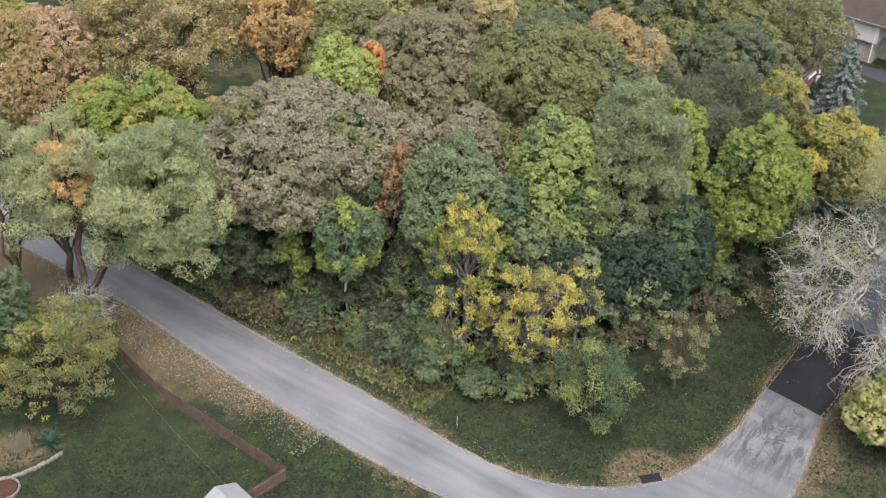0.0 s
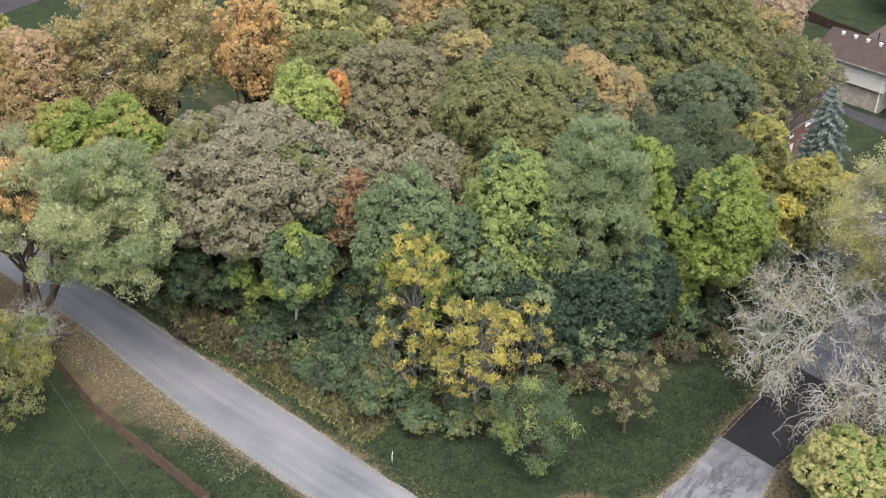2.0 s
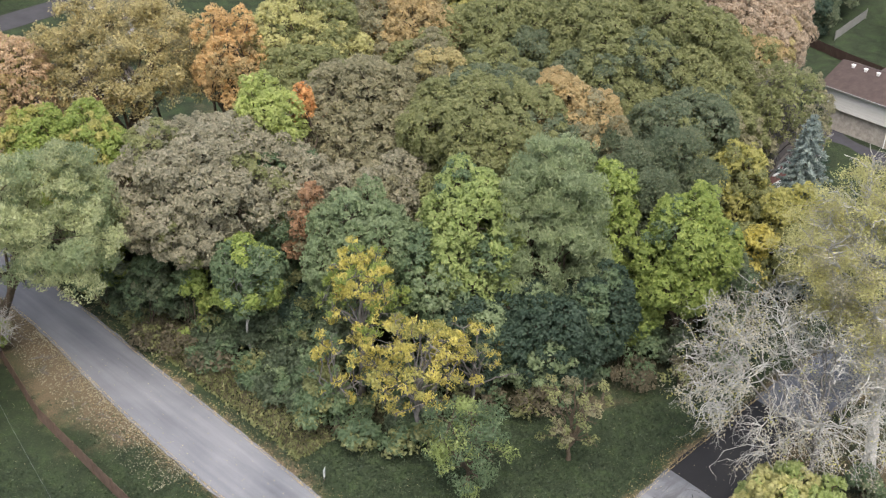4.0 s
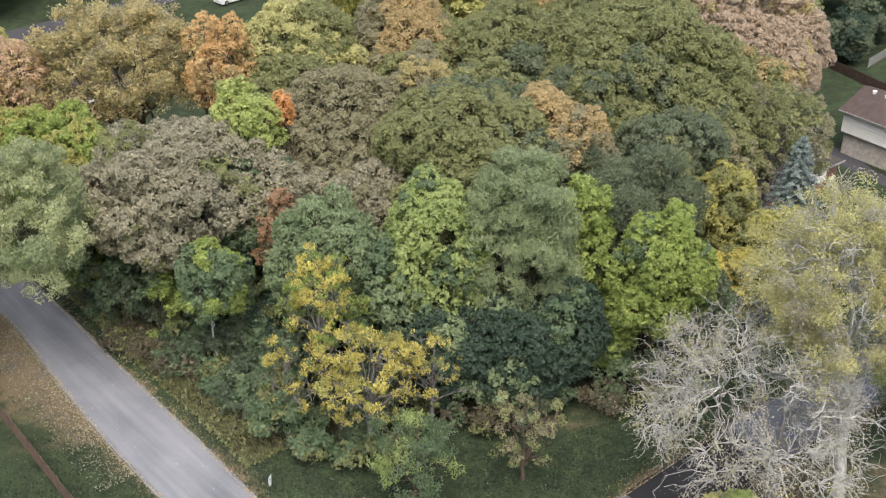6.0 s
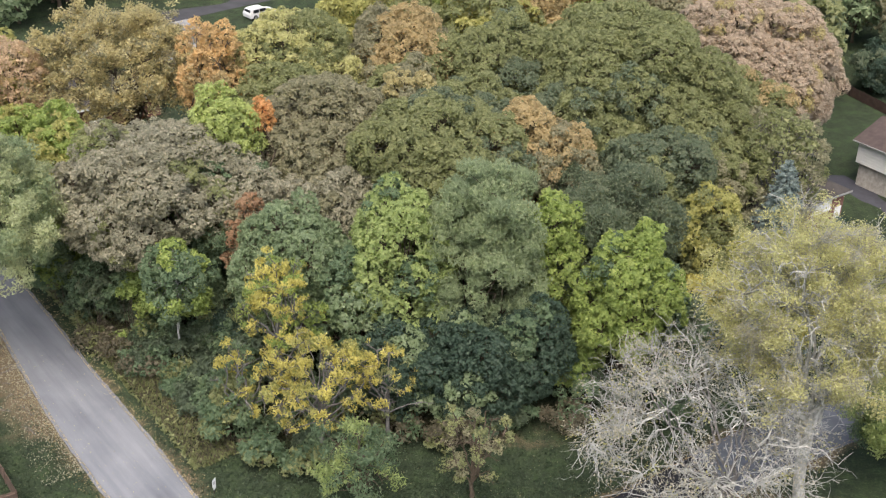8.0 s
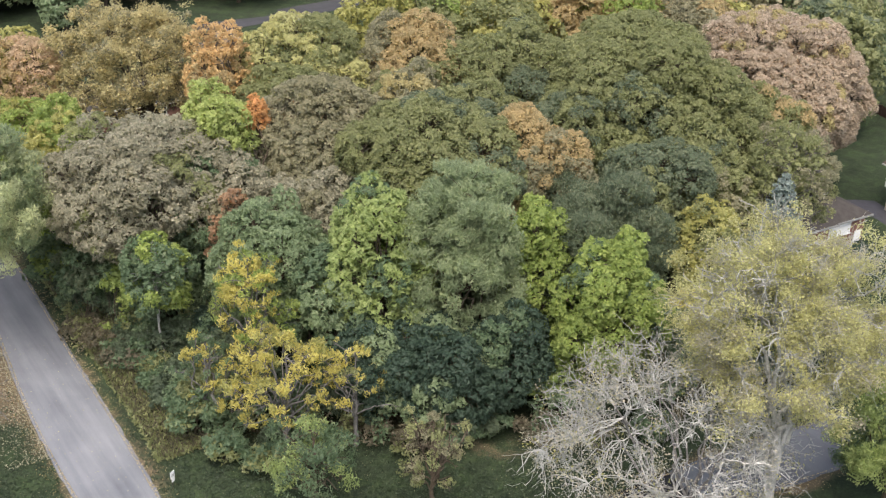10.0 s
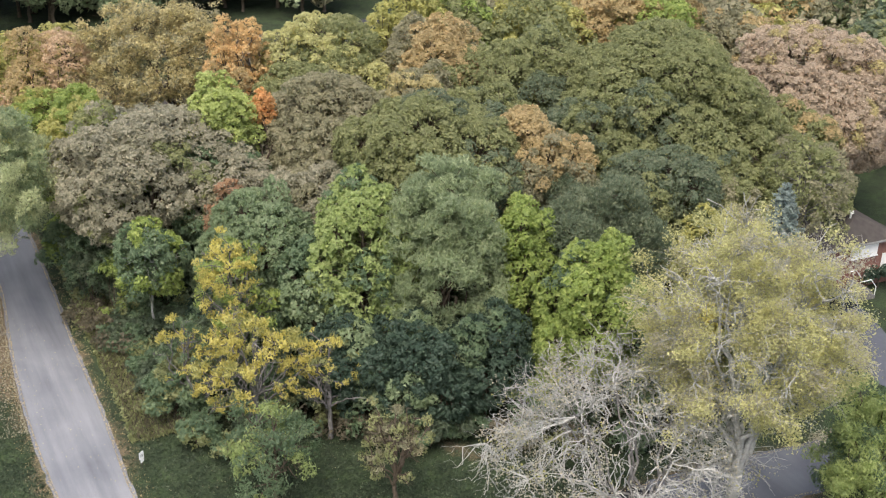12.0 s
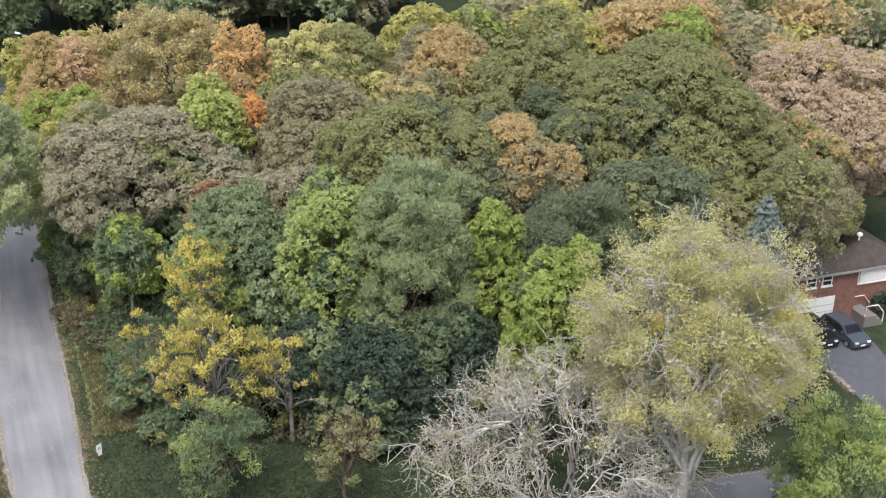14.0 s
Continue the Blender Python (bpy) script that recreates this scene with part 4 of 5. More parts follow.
for x, y, h, r, a, b, lab in [
    (-33.2, 50.2, 5.4, 2.1, "mid", "olive", "tall leafy green bush beside the ash trees"),
    (-30.2, 47.4, 2.0, 1.5, "olive", "mid", "low olive bush by the grass"),
    (-27.4, 46.8, 1.8, 1.3, "mid", "olive", "low green bush with long leaves"),
    (-25.2, 47.2, 2.2, 1.3, "olive", "mid", "yellowing bush below a golden ash"),
    (-42.7, 60.3, 9.5, 1.6, "bright", "mid", "upright yellow-green bush in the wood's edge"),
    (-46.5, 62.5, 8.5, 2.4, "mid", "dark", "tall green thicket below a faded oak"),
    (-50.5, 66.5, 7.5, 2.2, "bright", "mid", "yellow-green thicket beside the lane"),
    (0.5, 60.5, 8.0, 2.6, "dark", "mid", "dark green thicket beside a bright maple"),
    (2.5, 63.5, 9.0, 2.6, "olive", "yellow", "olive thicket with yellow leaves"),
    (-7.4, 57.2, 6.0, 2.2, "bright", "mid", "yellow-green bush below a tall maple"),
    (11.8, 72.5, 3.2, 2.0, "dark", "mid", "dark bush at the corner of a driveway"),
    (9.2, 74.5, 4.5, 2.4, "olive", "dark", "olive bush close to a brick house"),
    (-65.5, 60, 5.0, 2.6, "mid", "olive", "bushy green thicket beyond the fence"),
    (-61.5, 59.5, 4.2, 2.4, "olive", "bright", "yellowish thicket at the end of the fence"),
    (-59.2, 60.8, 3.4, 1.8, "brownoak", "bright", "thin yellowing bush beside the lane"),
    # next three: deep green with the wood's shade put into the leaf colour
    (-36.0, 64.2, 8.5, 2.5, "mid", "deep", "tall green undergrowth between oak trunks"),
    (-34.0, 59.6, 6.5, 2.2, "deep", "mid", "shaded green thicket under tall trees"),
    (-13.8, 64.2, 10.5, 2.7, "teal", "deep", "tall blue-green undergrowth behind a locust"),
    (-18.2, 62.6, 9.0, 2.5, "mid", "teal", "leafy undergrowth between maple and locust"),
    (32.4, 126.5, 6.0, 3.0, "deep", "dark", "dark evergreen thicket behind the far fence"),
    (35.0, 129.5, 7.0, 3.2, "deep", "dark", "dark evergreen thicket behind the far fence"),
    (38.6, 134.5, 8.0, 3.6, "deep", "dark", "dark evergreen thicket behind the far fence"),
    (4.6, 39.8, 2.6, 1.6, "dark", "mid", "dark evergreen bush below a bare tree"),
]:
    shrub(x, y, h, r, a, lab, int(900 + x * 3 + y), b, 0.35)


def scatter(name, pos, normal, size, label, leaf, seed, long=1.4, droop=0.0, wild=0.4):
    rng = np.random.default_rng(seed)
    vv, ff, tt = leaf_cards(rng, pos, normal, size, rng.random(len(pos)), long, droop, wild)
    ob = link_mesh(name, arrays_mesh(name, vv, ff, tt), None, "", LEAF[leaf])
    return tagged(ob, label, name.replace("_", " "), kind="stuff")


def inside(p, outline):
    """Which places lie within a closed outline."""
    o = np.array(outline, float)
    hit_count = np.zeros(len(p), bool)
    for (ax, ay), (bx, by) in zip(o, np.roll(o, -1, 0)):
        if ay != by:
            hit_count ^= ((ay > p[:, 1]) != (by > p[:, 1])) & (p[:, 0] < (bx - ax) * (p[:, 1] - ay) / (by - ay) + ax)
    return hit_count


def beside(rng, line, n, side, lo, hi, power=1.0):
    """Random places beside a line, lo to hi metres off on its given side."""
    p = smooth_line(line, 0.5)
    k = rng.integers(0, len(p) - 1, n)
    a, b = p[k], p[k + 1]
    d = unit(b - a)
    off = lo + (hi - lo) * rng.random((n, 1)) ** power
    return a + (b - a) * rng.random((n, 1)) + np.stack([-d[:, 1], d[:, 0]], 1) * off * side


rng = np.random.default_rng(78)
w = np.concatenate([beside(rng, ROAD_IN[3:8], 7000, 1, 1.2, 5.0)])
scatter("dry_weeds", np.c_[w, rng.uniform(0.1, 0.6, len(w))], rng.normal(0, 1, (len(w), 3)) * np.array([1, 1, 0.2]), 0.09, "dry brown weeds and tall grass beside the lane", "weeds", 1, 4.5, -1.6, 0.3)
w = beside(rng, ROAD_IN[3:8], 6000, 1, 1.0, 4.5)
scatter("green_weeds", np.c_[w, rng.uniform(0.1, 0.4, len(w))], rng.normal(0, 1, (len(w), 3)) + np.array([0, 0, 0.4]), 0.2, "low green weeds beside the lane", "olive", 2, 2.2, -0.6, 0.5)

lines = [(ROAD_IN[2:], 1, 4500), (ROAD_OUT[2:], -1, 5000), (NEW_IN, 1, 900), (NEW_OUT, -1, 900), (EAST_IN[:4], 1, 900), (EAST_OUT[:4], -1, 900)]
w = np.concatenate([beside(rng, ln, n, s, -0.25, 1.3, 3.2) for ln, s, n in lines])
scatter("fallen_leaves", np.c_[w, np.full(len(w), 0.06)], np.tile([0, 0, 1.0], (len(w), 1)), 0.062, "dry tan leaves lying along the road edges", "tan", 3, 1.3, 0, 0.35)
w = np.c_[rng.uniform(-60, 8, 3000), rng.uniform(33, 60, 3000)]
keep = (line_distance(w[:, 0], w[:, 1], ROAD_IN) > 0.3) & (line_distance(w[:, 0], w[:, 1], ROAD_OUT) > 0.3)
w = w[keep]
scatter("lawn_leaves", np.c_[w, np.full(len(w), 0.07)], np.tile([0, 0, 1.0], (len(w), 1)), 0.07, "scattered yellow and brown leaves on the grass", "brownoak", 4, 1.3, 0, 0.4)
w = beside(rng, ROAD_OUT[3:7], 2600, -1, 0.1, 3.0, 2.0)
scatter("bark_chips", np.c_[w, np.full(len(w), 0.06)], np.tile([0, 0, 1.0], (len(w), 1)), 0.08, "brown leaf litter and bark on the bank", "haze", 5, 1.8, 0, 0.5)
g = np.c_[rng.uniform(-72, 12, 80000), rng.uniform(26, 56, 80000)]
d_in, d_out = line_distance(g[:, 0], g[:, 1], ROAD_IN + NEW_IN[1:]), line_distance(g[:, 0], g[:, 1], ROAD_OUT + NEW_OUT[1:])
fade = np.minimum(np.minimum(g[:, 0] + 72, 12 - g[:, 0]), np.minimum(g[:, 1] - 26, 56 - g[:, 1])) / 9
sparse = rng.random(len(g)) < np.clip(fade, 0, 1) ** 1.5
g, d_in, d_out = g[sparse], d_in[sparse], d_out[sparse]
g = g[(np.minimum(d_in, d_out) > 0.25) & ~inside(g, ROAD_IN + NEW_IN[1:] + NEW_OUT[::-1] + ROAD_OUT[::-1][1:]) & ~inside(g, EAST_IN + EAST_OUT[::-1])]
scatter("grass_tufts", np.c_[g, np.full(len(g), 0.05)], rng.normal(0, 1, (len(g), 3)) + np.array([0, 0, 0.6]), 0.13, "short tufts of lawn grass", "grass", 6, 1.8, -0.5, 0.4)

# ---- plain building parts ----
BRICK = plain("red_brick", (0.19, 0.1, 0.08), 0.85, 0.25, 2.5)
SHINGLE = plain("brown_shingles", (0.052, 0.046, 0.042), 0.9, 0.25, 1.5)
SHINGLE_RED = plain("reddish_shingles", (0.066, 0.05, 0.046), 0.9, 0.2, 1.5)
SIDING = plain("white_siding", (0.62, 0.62, 0.6), 0.6, 0.05, 0.8)
STONE = plain("tan_stone", (0.36, 0.335, 0.3), 0.85, 0.3, 2.0)
WOOD = plain("weathered_cedar", (0.125, 0.088, 0.068), 0.85, 0.3, 1.5)
GREY_WOOD = plain("grey_pickets", (0.25, 0.25, 0.24), 0.85, 0.2, 1.5)
GLASS = plain("window_glass", (0.03, 0.035, 0.04), 0.08, 0.1)
DARK = plain("dark_rubber", (0.015, 0.015, 0.016), 0.8, 0.1)
STEEL = plain("galvanised_steel", (0.45, 0.46, 0.47), 0.4, 0.1, 2, 0.8)
CAR_BLUE = plain("blue_grey_car_paint", (0.055, 0.066, 0.088), 0.25, 0.04)
CAR_BLACK = plain("black_car_paint", (0.012, 0.012, 0.014), 0.25, 0.04)
CAR_WHITE = plain("white_car_paint", (0.7, 0.7, 0.7), 0.3, 0.03)
LAMP_GLASS = plain("headlight_glass", (0.55, 0.57, 0.6), 0.12, 0.05)
MULCH = plain("red_mulch", (0.07, 0.034, 0.026), 0.95, 0.35, 6)
TARP = plain("blue_tarp", (0.05, 0.07, 0.3), 0.5, 0.1)
EDGING = plain("weathered_edging_stone", (0.2, 0.185, 0.16), 0.9, 0.3, 3)
AGAVE = plain("blue_green_leaf", (0.05, 0.12, 0.08), 0.5, 0.2, 3)


def boxes(items, bevel=0.0):
    """One bmesh of boxes, each (x0, y0, z0, x1, y1, z1)."""
    bm = bmesh.new()
    for x0, y0, z0, x1, y1, z1 in items:
        r = bmesh.ops.create_cube(bm, size=1.0)
        for v in r["verts"]:
            v.co = Vector(((x0 + x1) / 2 + v.co.x * (x1 - x0), (y0 + y1) / 2 + v.co.y * (y1 - y0), (z0 + z1) / 2 + v.co.z * (z1 - z0)))
    if bevel:
        bmesh.ops.bevel(bm, geom=bm.edges[:], offset=bevel, segments=1, affect="EDGES")
    return bm


def hip_roof(x0, y0, x1, y1, z, rise, ridge, along="y", over=0.4):
    """A roof solid with eaves; ridge: its two ends in from the short sides."""
    bm = bmesh.new()
    a = [(x0 - over, y0 - over), (x1 + over, y0 - over), (x1 + over, y1 + over), (x0 - over, y1 + over)]
    lo = [bm.verts.new((*p, z - 0.15)) for p in a]
    hi = [bm.verts.new((*p, z)) for p in a]
    if along == "y":
        m = (x0 + x1) / 2
        r = [bm.verts.new((m, y0 - over + ridge[0], z + rise)), bm.verts.new((m, y1 + over - ridge[1], z + rise))]
        sides = [(hi[0], hi[1], r[0]), (hi[1], hi[2], r[1], r[0]), (hi[2], hi[3], r[1]), (hi[3], hi[0], r[0], r[1])]
    else:
        m = (y0 + y1) / 2
        r = [bm.verts.new((x0 - over + ridge[0], m, z + rise)), bm.verts.new((x1 + over - ridge[1], m, z + rise))]
        sides = [(hi[0], hi[1], r[1], r[0]), (hi[1], hi[2], r[1]), (hi[2], hi[3], r[0], r[1]), (hi[3], hi[0], r[0])]
    for s in sides:
        bm.faces.new(s)
    for i in range(4):
        bm.faces.new((lo[i], lo[(i + 1) % 4], hi[(i + 1) % 4], hi[i]))
    bm.faces.new(lo[::-1])
    bmesh.ops.recalc_face_normals(bm, faces=bm.faces)
    return bm


def cylinder(x, y, z0, z1, r0, r1=None, n=10):
    bm = bmesh.new()
    r1 = r0 if r1 is None else r1
    a = [bm.verts.new((x + r0 * math.cos(k * 2 * math.pi / n), y + r0 * math.sin(k * 2 * math.pi / n), z0)) for k in range(n)]
    b = [bm.verts.new((x + r1 * math.cos(k * 2 * math.pi / n), y + r1 * math.sin(k * 2 * math.pi / n), z1)) for k in range(n)]
    for k in range(n):
        bm.faces.new((a[k], a[(k + 1) % n], b[(k + 1) % n], b[k]))
    bm.faces.new(b)
    bm.faces.new(a[::-1])
    return bm


def place(name, x, y, heading, label, category, group="", z=0.0):
    """The Empty at a thing's base; its local x looks along the heading (degrees from world x)."""
    ob = tagged(new(name), label, category, group)
    ob.matrix_basis = pose(x, y, z, 0, 0, heading)
    return ob


def window(parent, x0, x1, z0, z1, y, out=-1):
    """A window set into a wall that faces local y (out: -1 towards -y)."""
    f = 0.09
    yo = y + out * 0.06
    fr = part("window", boxes([(x0, min(y, yo), z0, x0 + f, max(y, yo), z1), (x1 - f, min(y, yo), z0, x1, max(y, yo), z1), (x0 + f, min(y, yo), z1 - f, x1 - f, max(y, yo), z1),
                               (x0 + f, min(y, yo), z0, x1 - f, max(y, yo), z0 + f), (x0 + f, min(y, yo), (z0 + z1) / 2 - 0.04, x1 - f, max(y, yo), (z0 + z1) / 2 + 0.04)]), WHITE, parent, "white window frame")
    ya, yb = y + out * 0.004, y + out * 0.03
    part("pane", boxes([(x0 + f, min(ya, yb), z0 + f, x1 - f, max(ya, yb), (z0 + z1) / 2 - 0.04), (x0 + f, min(ya, yb), (z0 + z1) / 2 + 0.04, x1 - f, max(ya, yb), z1 - f)]), GLASS, fr)
    ys = y + out * 0.14
    part("sill", boxes([(x0 - 0.08, min(y, ys), z0 - 0.1, x1 + 0.08, max(y, ys), z0 - 0.004)]), WHITE, fr)
    return fr


def brick_house():
    """A split-level brick house: garage below two windows, a stoop, and a main wing to its side."""
    h = place("house", 15.45, 83.7, 38, "red brick split-level house with brown hipped roof", "house")
    # local x runs along the front towards the stoop, local y away from the drive
    part("wall", boxes([(-8.0, 0, 0, 0, 6.0, 4.95)], 0.02), BRICK, h, "red brick wall")
    part("wall", boxes([(0.004, 0.6, 0, 5.4, 8.6, 4.6)], 0.02), BRICK, h)
    part("roof", hip_roof(-8.0, 0, 0.3, 6.0, 4.98, 1.5, (2.8, 2.8), "x"), SHINGLE, h, "grey-brown shingle hip roof")
    part("roof", hip_roof(-1.2, 0.6, 5.4, 8.6, 4.66, 1.7, (2.4, 2.4), "y"), SHINGLE, h, "grey-brown shingle hip roof")
    gd = part("garage_door", boxes([(-7.0, -0.05, 0.02, -2.1, -0.004, 2.65)]), WHITE, h, "white sectional garage door")
    for k in range(3):
        part("panel_groove", boxes([(-7.0, -0.06, 0.62 + k * 0.62, -2.1, -0.052, 0.66 + k * 0.62)]), GREY_WOOD, gd)
    for x0 in (-5.2, -3.65):
        window(h, x0, x0 + 1.0, 3.7, 4.7, 0)
    window(h, 0.5, 3.5, 3.1, 4.4, 0.6)
    blind = part("window_blind", boxes([(0.62, 0.5, 3.2, 3.38, 0.515, 4.3)]), WHITE, h, "white closed blinds")
    part("front_door", boxes([(4.2, 0.53, 0.95, 5.1, 0.59, 3.05)]), WHITE, h, "white front door")
    st = part("stoop", boxes([(0.05, -1.6, 0, 1.3, 0.58, 1.0), (1.304, -1.6, 0, 1.65, 0.5, 0.66), (1.654, -1.6, 0, 2.0, 0.5, 0.33)]), CONCRETE, h, "concrete entrance steps")
    for y0 in (-1.5, 0.4):
        v, f = tubes([[(np.array(p), 0.045) for p in ((2.0, y0, 0.0), (2.0, y0, 1.15), (1.3, y0, 1.95), (0.1, y0, 1.95), (0.1, y0, 1.0))]], 5)
        link_mesh("railing", arrays_mesh("railing", v, f), st, "white metal railing", WHITE)
    part("chimney", boxes([(2.0, 5.3, 5.0, 2.9, 6.1, 7.0), (1.9, 5.2, 7.0, 3.0, 6.2, 7.12)]), EDGING, h, "grey capped chimney")
    part("vent_pipe", cylinder(1.6, 2.6, 5.3, 6.6, 0.09), WHITE, h, "white roof vent pipe")
    part("vent_cap", cylinder(1.6, 2.6, 6.6, 6.8, 0.26, 0.2), WHITE, h)
    part("fascia", boxes([(-8.45, -0.46, 4.78, 0.75, -0.405, 4.98)]), GREY_WOOD, h)
    part("fascia", boxes([(0.76, 0.14, 4.46, 5.85, 0.195, 4.66)]), GREY_WOOD, h)
    # clipped evergreens below the front window
    for k in range(3):
        p = h.matrix_basis @ Vector((2.5 + k * 1.2, -0.1, 0))
        shrub(p.x, p.y, 2.5, 0.55, "deep", "clipped dark evergreen bush by a house wall", 950 + k, None, 0, "leafy", "evergreen_shrub", 3, "evergreens under the front window")
    return h


def white_house():
    """A raised house: white siding above a stone foot, brown gable roof with vents."""
    h = place("house", 23.4, 98.4, -51, "white-sided house with stone base and brown roof", "house")
    # local x runs along the long wall; the wall looks towards -y
    part("wall", boxes([(0, 0.5, 0, 8.0, 7.2, 2.7), (8.004, 2.6, 0, 17, 7.2, 2.7)], 0.02), STONE, h, "tan stone lower wall")
    part("wall", boxes([(-0.15, 0, 2.704, 8.2, 7.6, 5.2), (8.204, 2.6, 2.704, 17.2, 7.6, 5.2)], 0.02), SIDING, h, "white lap siding")
    for k in range(7):
        part("siding_board", boxes([(-0.17, -0.03, 2.75 + k * 0.34, 8.2, -0.004, 3.05 + k * 0.34)]), SIDING, h)
    part("roof", hip_roof(-0.15, 0, 17.2, 7.6, 5.25, 1.7, (0.05, 0.05), "x", 0.5), SHINGLE_RED, h, "brown shingle roof")
    part("wall", boxes([(2.6, 7.61, 0, 9.6, 12.6, 5.2)], 0.02), SIDING, h)
    part("roof", hip_roof(2.6, 4.2, 9.6, 12.6, 5.3, 1.62, (0.05, 0.05), "y", 0.5), plain("faded_shingles", (0.115, 0.09, 0.084), 0.9, 0.2, 1.5), h, "faded brown shingle roof")
    part("gutter", boxes([(-0.6, -0.62, 5.12, 17.7, -0.52, 5.24)]), GREY_WOOD, h, "white gutter")
    part("downspout", boxes([(7.8, -0.12, 0.3, 7.9, -0.034, 5.1)]), WHITE, h)
    for x in (0.9, 2.4, 3.9, 5.4):
        part("roof_vent", boxes([(x, 3.0, 6.5, x + 0.3, 3.28, 6.92), (x - 0.05, 2.95, 6.92, x + 0.35, 3.33, 6.99)]), WHITE, h, "white roof vent cap")
    part("vent_pipe", cylinder(4.6, 4.6, 6.4, 7.5, 0.07), DARK, h)
    return h


def car(x, y, heading, paint, label, scale=1.0):
    """A parked hatchback: shaped body, cabin glass, wheels, lamps."""
    c = place("car", x, y, heading, label, "car")
    side = [(-2.2, 0.28), (-2.28, 0.75), (-2.2, 1.0), (-1.95, 1.42), (-1.3, 1.52), (-0.2, 1.52), (0.3, 1.44), (1.15, 0.98), (1.95, 0.86), (2.25, 0.68), (2.28, 0.34), (2.15, 0.25)]
    bm = bmesh.new()
    rings = []
    for y, inset in ((-0.88, 0.05), (-0.9, 0.0), (-0.45, -0.02), (0.45, -0.02), (0.9, 0.0), (0.88, 0.05)):
        ring = []
        for px, pz in side:
            t = max(0, (pz - 0.95)) / 0.6
            ring.append(bm.verts.new((px * (1 - inset * 0.2), y * (1 - 0.2 * t), pz - inset * 0.3)))
        rings.append(ring)
    for r0, r1 in zip(rings, rings[1:]):
        for i in range(len(side)):
            j = (i + 1) % len(side)
            bm.faces.new((r0[i], r0[j], r1[j], r1[i]))
    bm.faces.new(rings[0][::-1])
    bm.faces.new(rings[-1])
    bmesh.ops.recalc_face_normals(bm, faces=bm.faces)
    body = part("body", bm, paint, c)
    for nm, q in (("windscreen", [(0.42, 1.43), (1.08, 1.04)]), ("rear_window", [(-1.97, 1.36), (-2.17, 1.06)])):
        bm = bmesh.new()
        (xa, za), (xb, zb) = q
        n = 0.03 if nm == "windscreen" else -0.03
        v = [bm.verts.new((xa + n, -0.62, za + 0.03)), bm.verts.new((xb + n, -0.78, zb + 0.03)), bm.verts.new((xb + n, 0.78, zb + 0.03)), bm.verts.new((xa + n, 0.62, za + 0.03))]
        bm.faces.new(v)
        bmesh.ops.solidify(bm, geom=bm.faces[:], thickness=0.02)
        part(nm, bm, GLASS, body)
    for s in (-1, 1):
        for a, b in ((-1.75, -0.75), (-0.65, 0.3)):
            bm = bmesh.new()
            pts = [(a, 0.99, 0.905), (b + (0.55 if b > 0 else 0), 0.99, 0.905), (b, 1.38, 0.79), (a + (0.15 if a < -1 else 0), 1.38, 0.79)]
            bm.faces.new([bm.verts.new((px, s * py, pz)) for px, pz, py in pts])
            bmesh.ops.solidify(bm, geom=bm.faces[:], thickness=0.02)
            part("side_window", bm, GLASS, body)
        for wx in (-1.38, 1.38):
            bm = cylinder(0, 0, -0.11, 0.11, 0.33, 0.33, 16)
            bmesh.ops.rotate(bm, verts=bm.verts, matrix=Matrix.Rotation(radians(90), 3, "X"))
            bmesh.ops.translate(bm, verts=bm.verts, vec=(wx, s * 0.84, 0.33))
            wh = part("wheel", bm, DARK, c)
            bm = cylinder(0, 0, -0.02, 0.02, 0.2, 0.2, 12)
            bmesh.ops.rotate(bm, verts=bm.verts, matrix=Matrix.Rotation(radians(90), 3, "X"))
            bmesh.ops.translate(bm, verts=bm.verts, vec=(wx, s * 0.96, 0.33))
            part("rim", bm, STEEL, wh)
        part("headlight", boxes([(2.12, s * 0.6 - 0.17, 0.6, 2.29, s * 0.6 + 0.17, 0.76)], 0.03), LAMP_GLASS, c)
        part("mirror", boxes([(0.6, s * 1.0 - 0.09, 0.98, 0.78, s * 1.0 + 0.09, 1.12)], 0.03), paint, c)
    part("number_plate", boxes([(2.285, -0.22, 0.42, 2.31, 0.22, 0.54)]), WHITE, c)
    part("bumper", boxes([(2.1, -0.8, 0.26, 2.32, 0.8, 0.4)], 0.03), DARK, c)
    return c


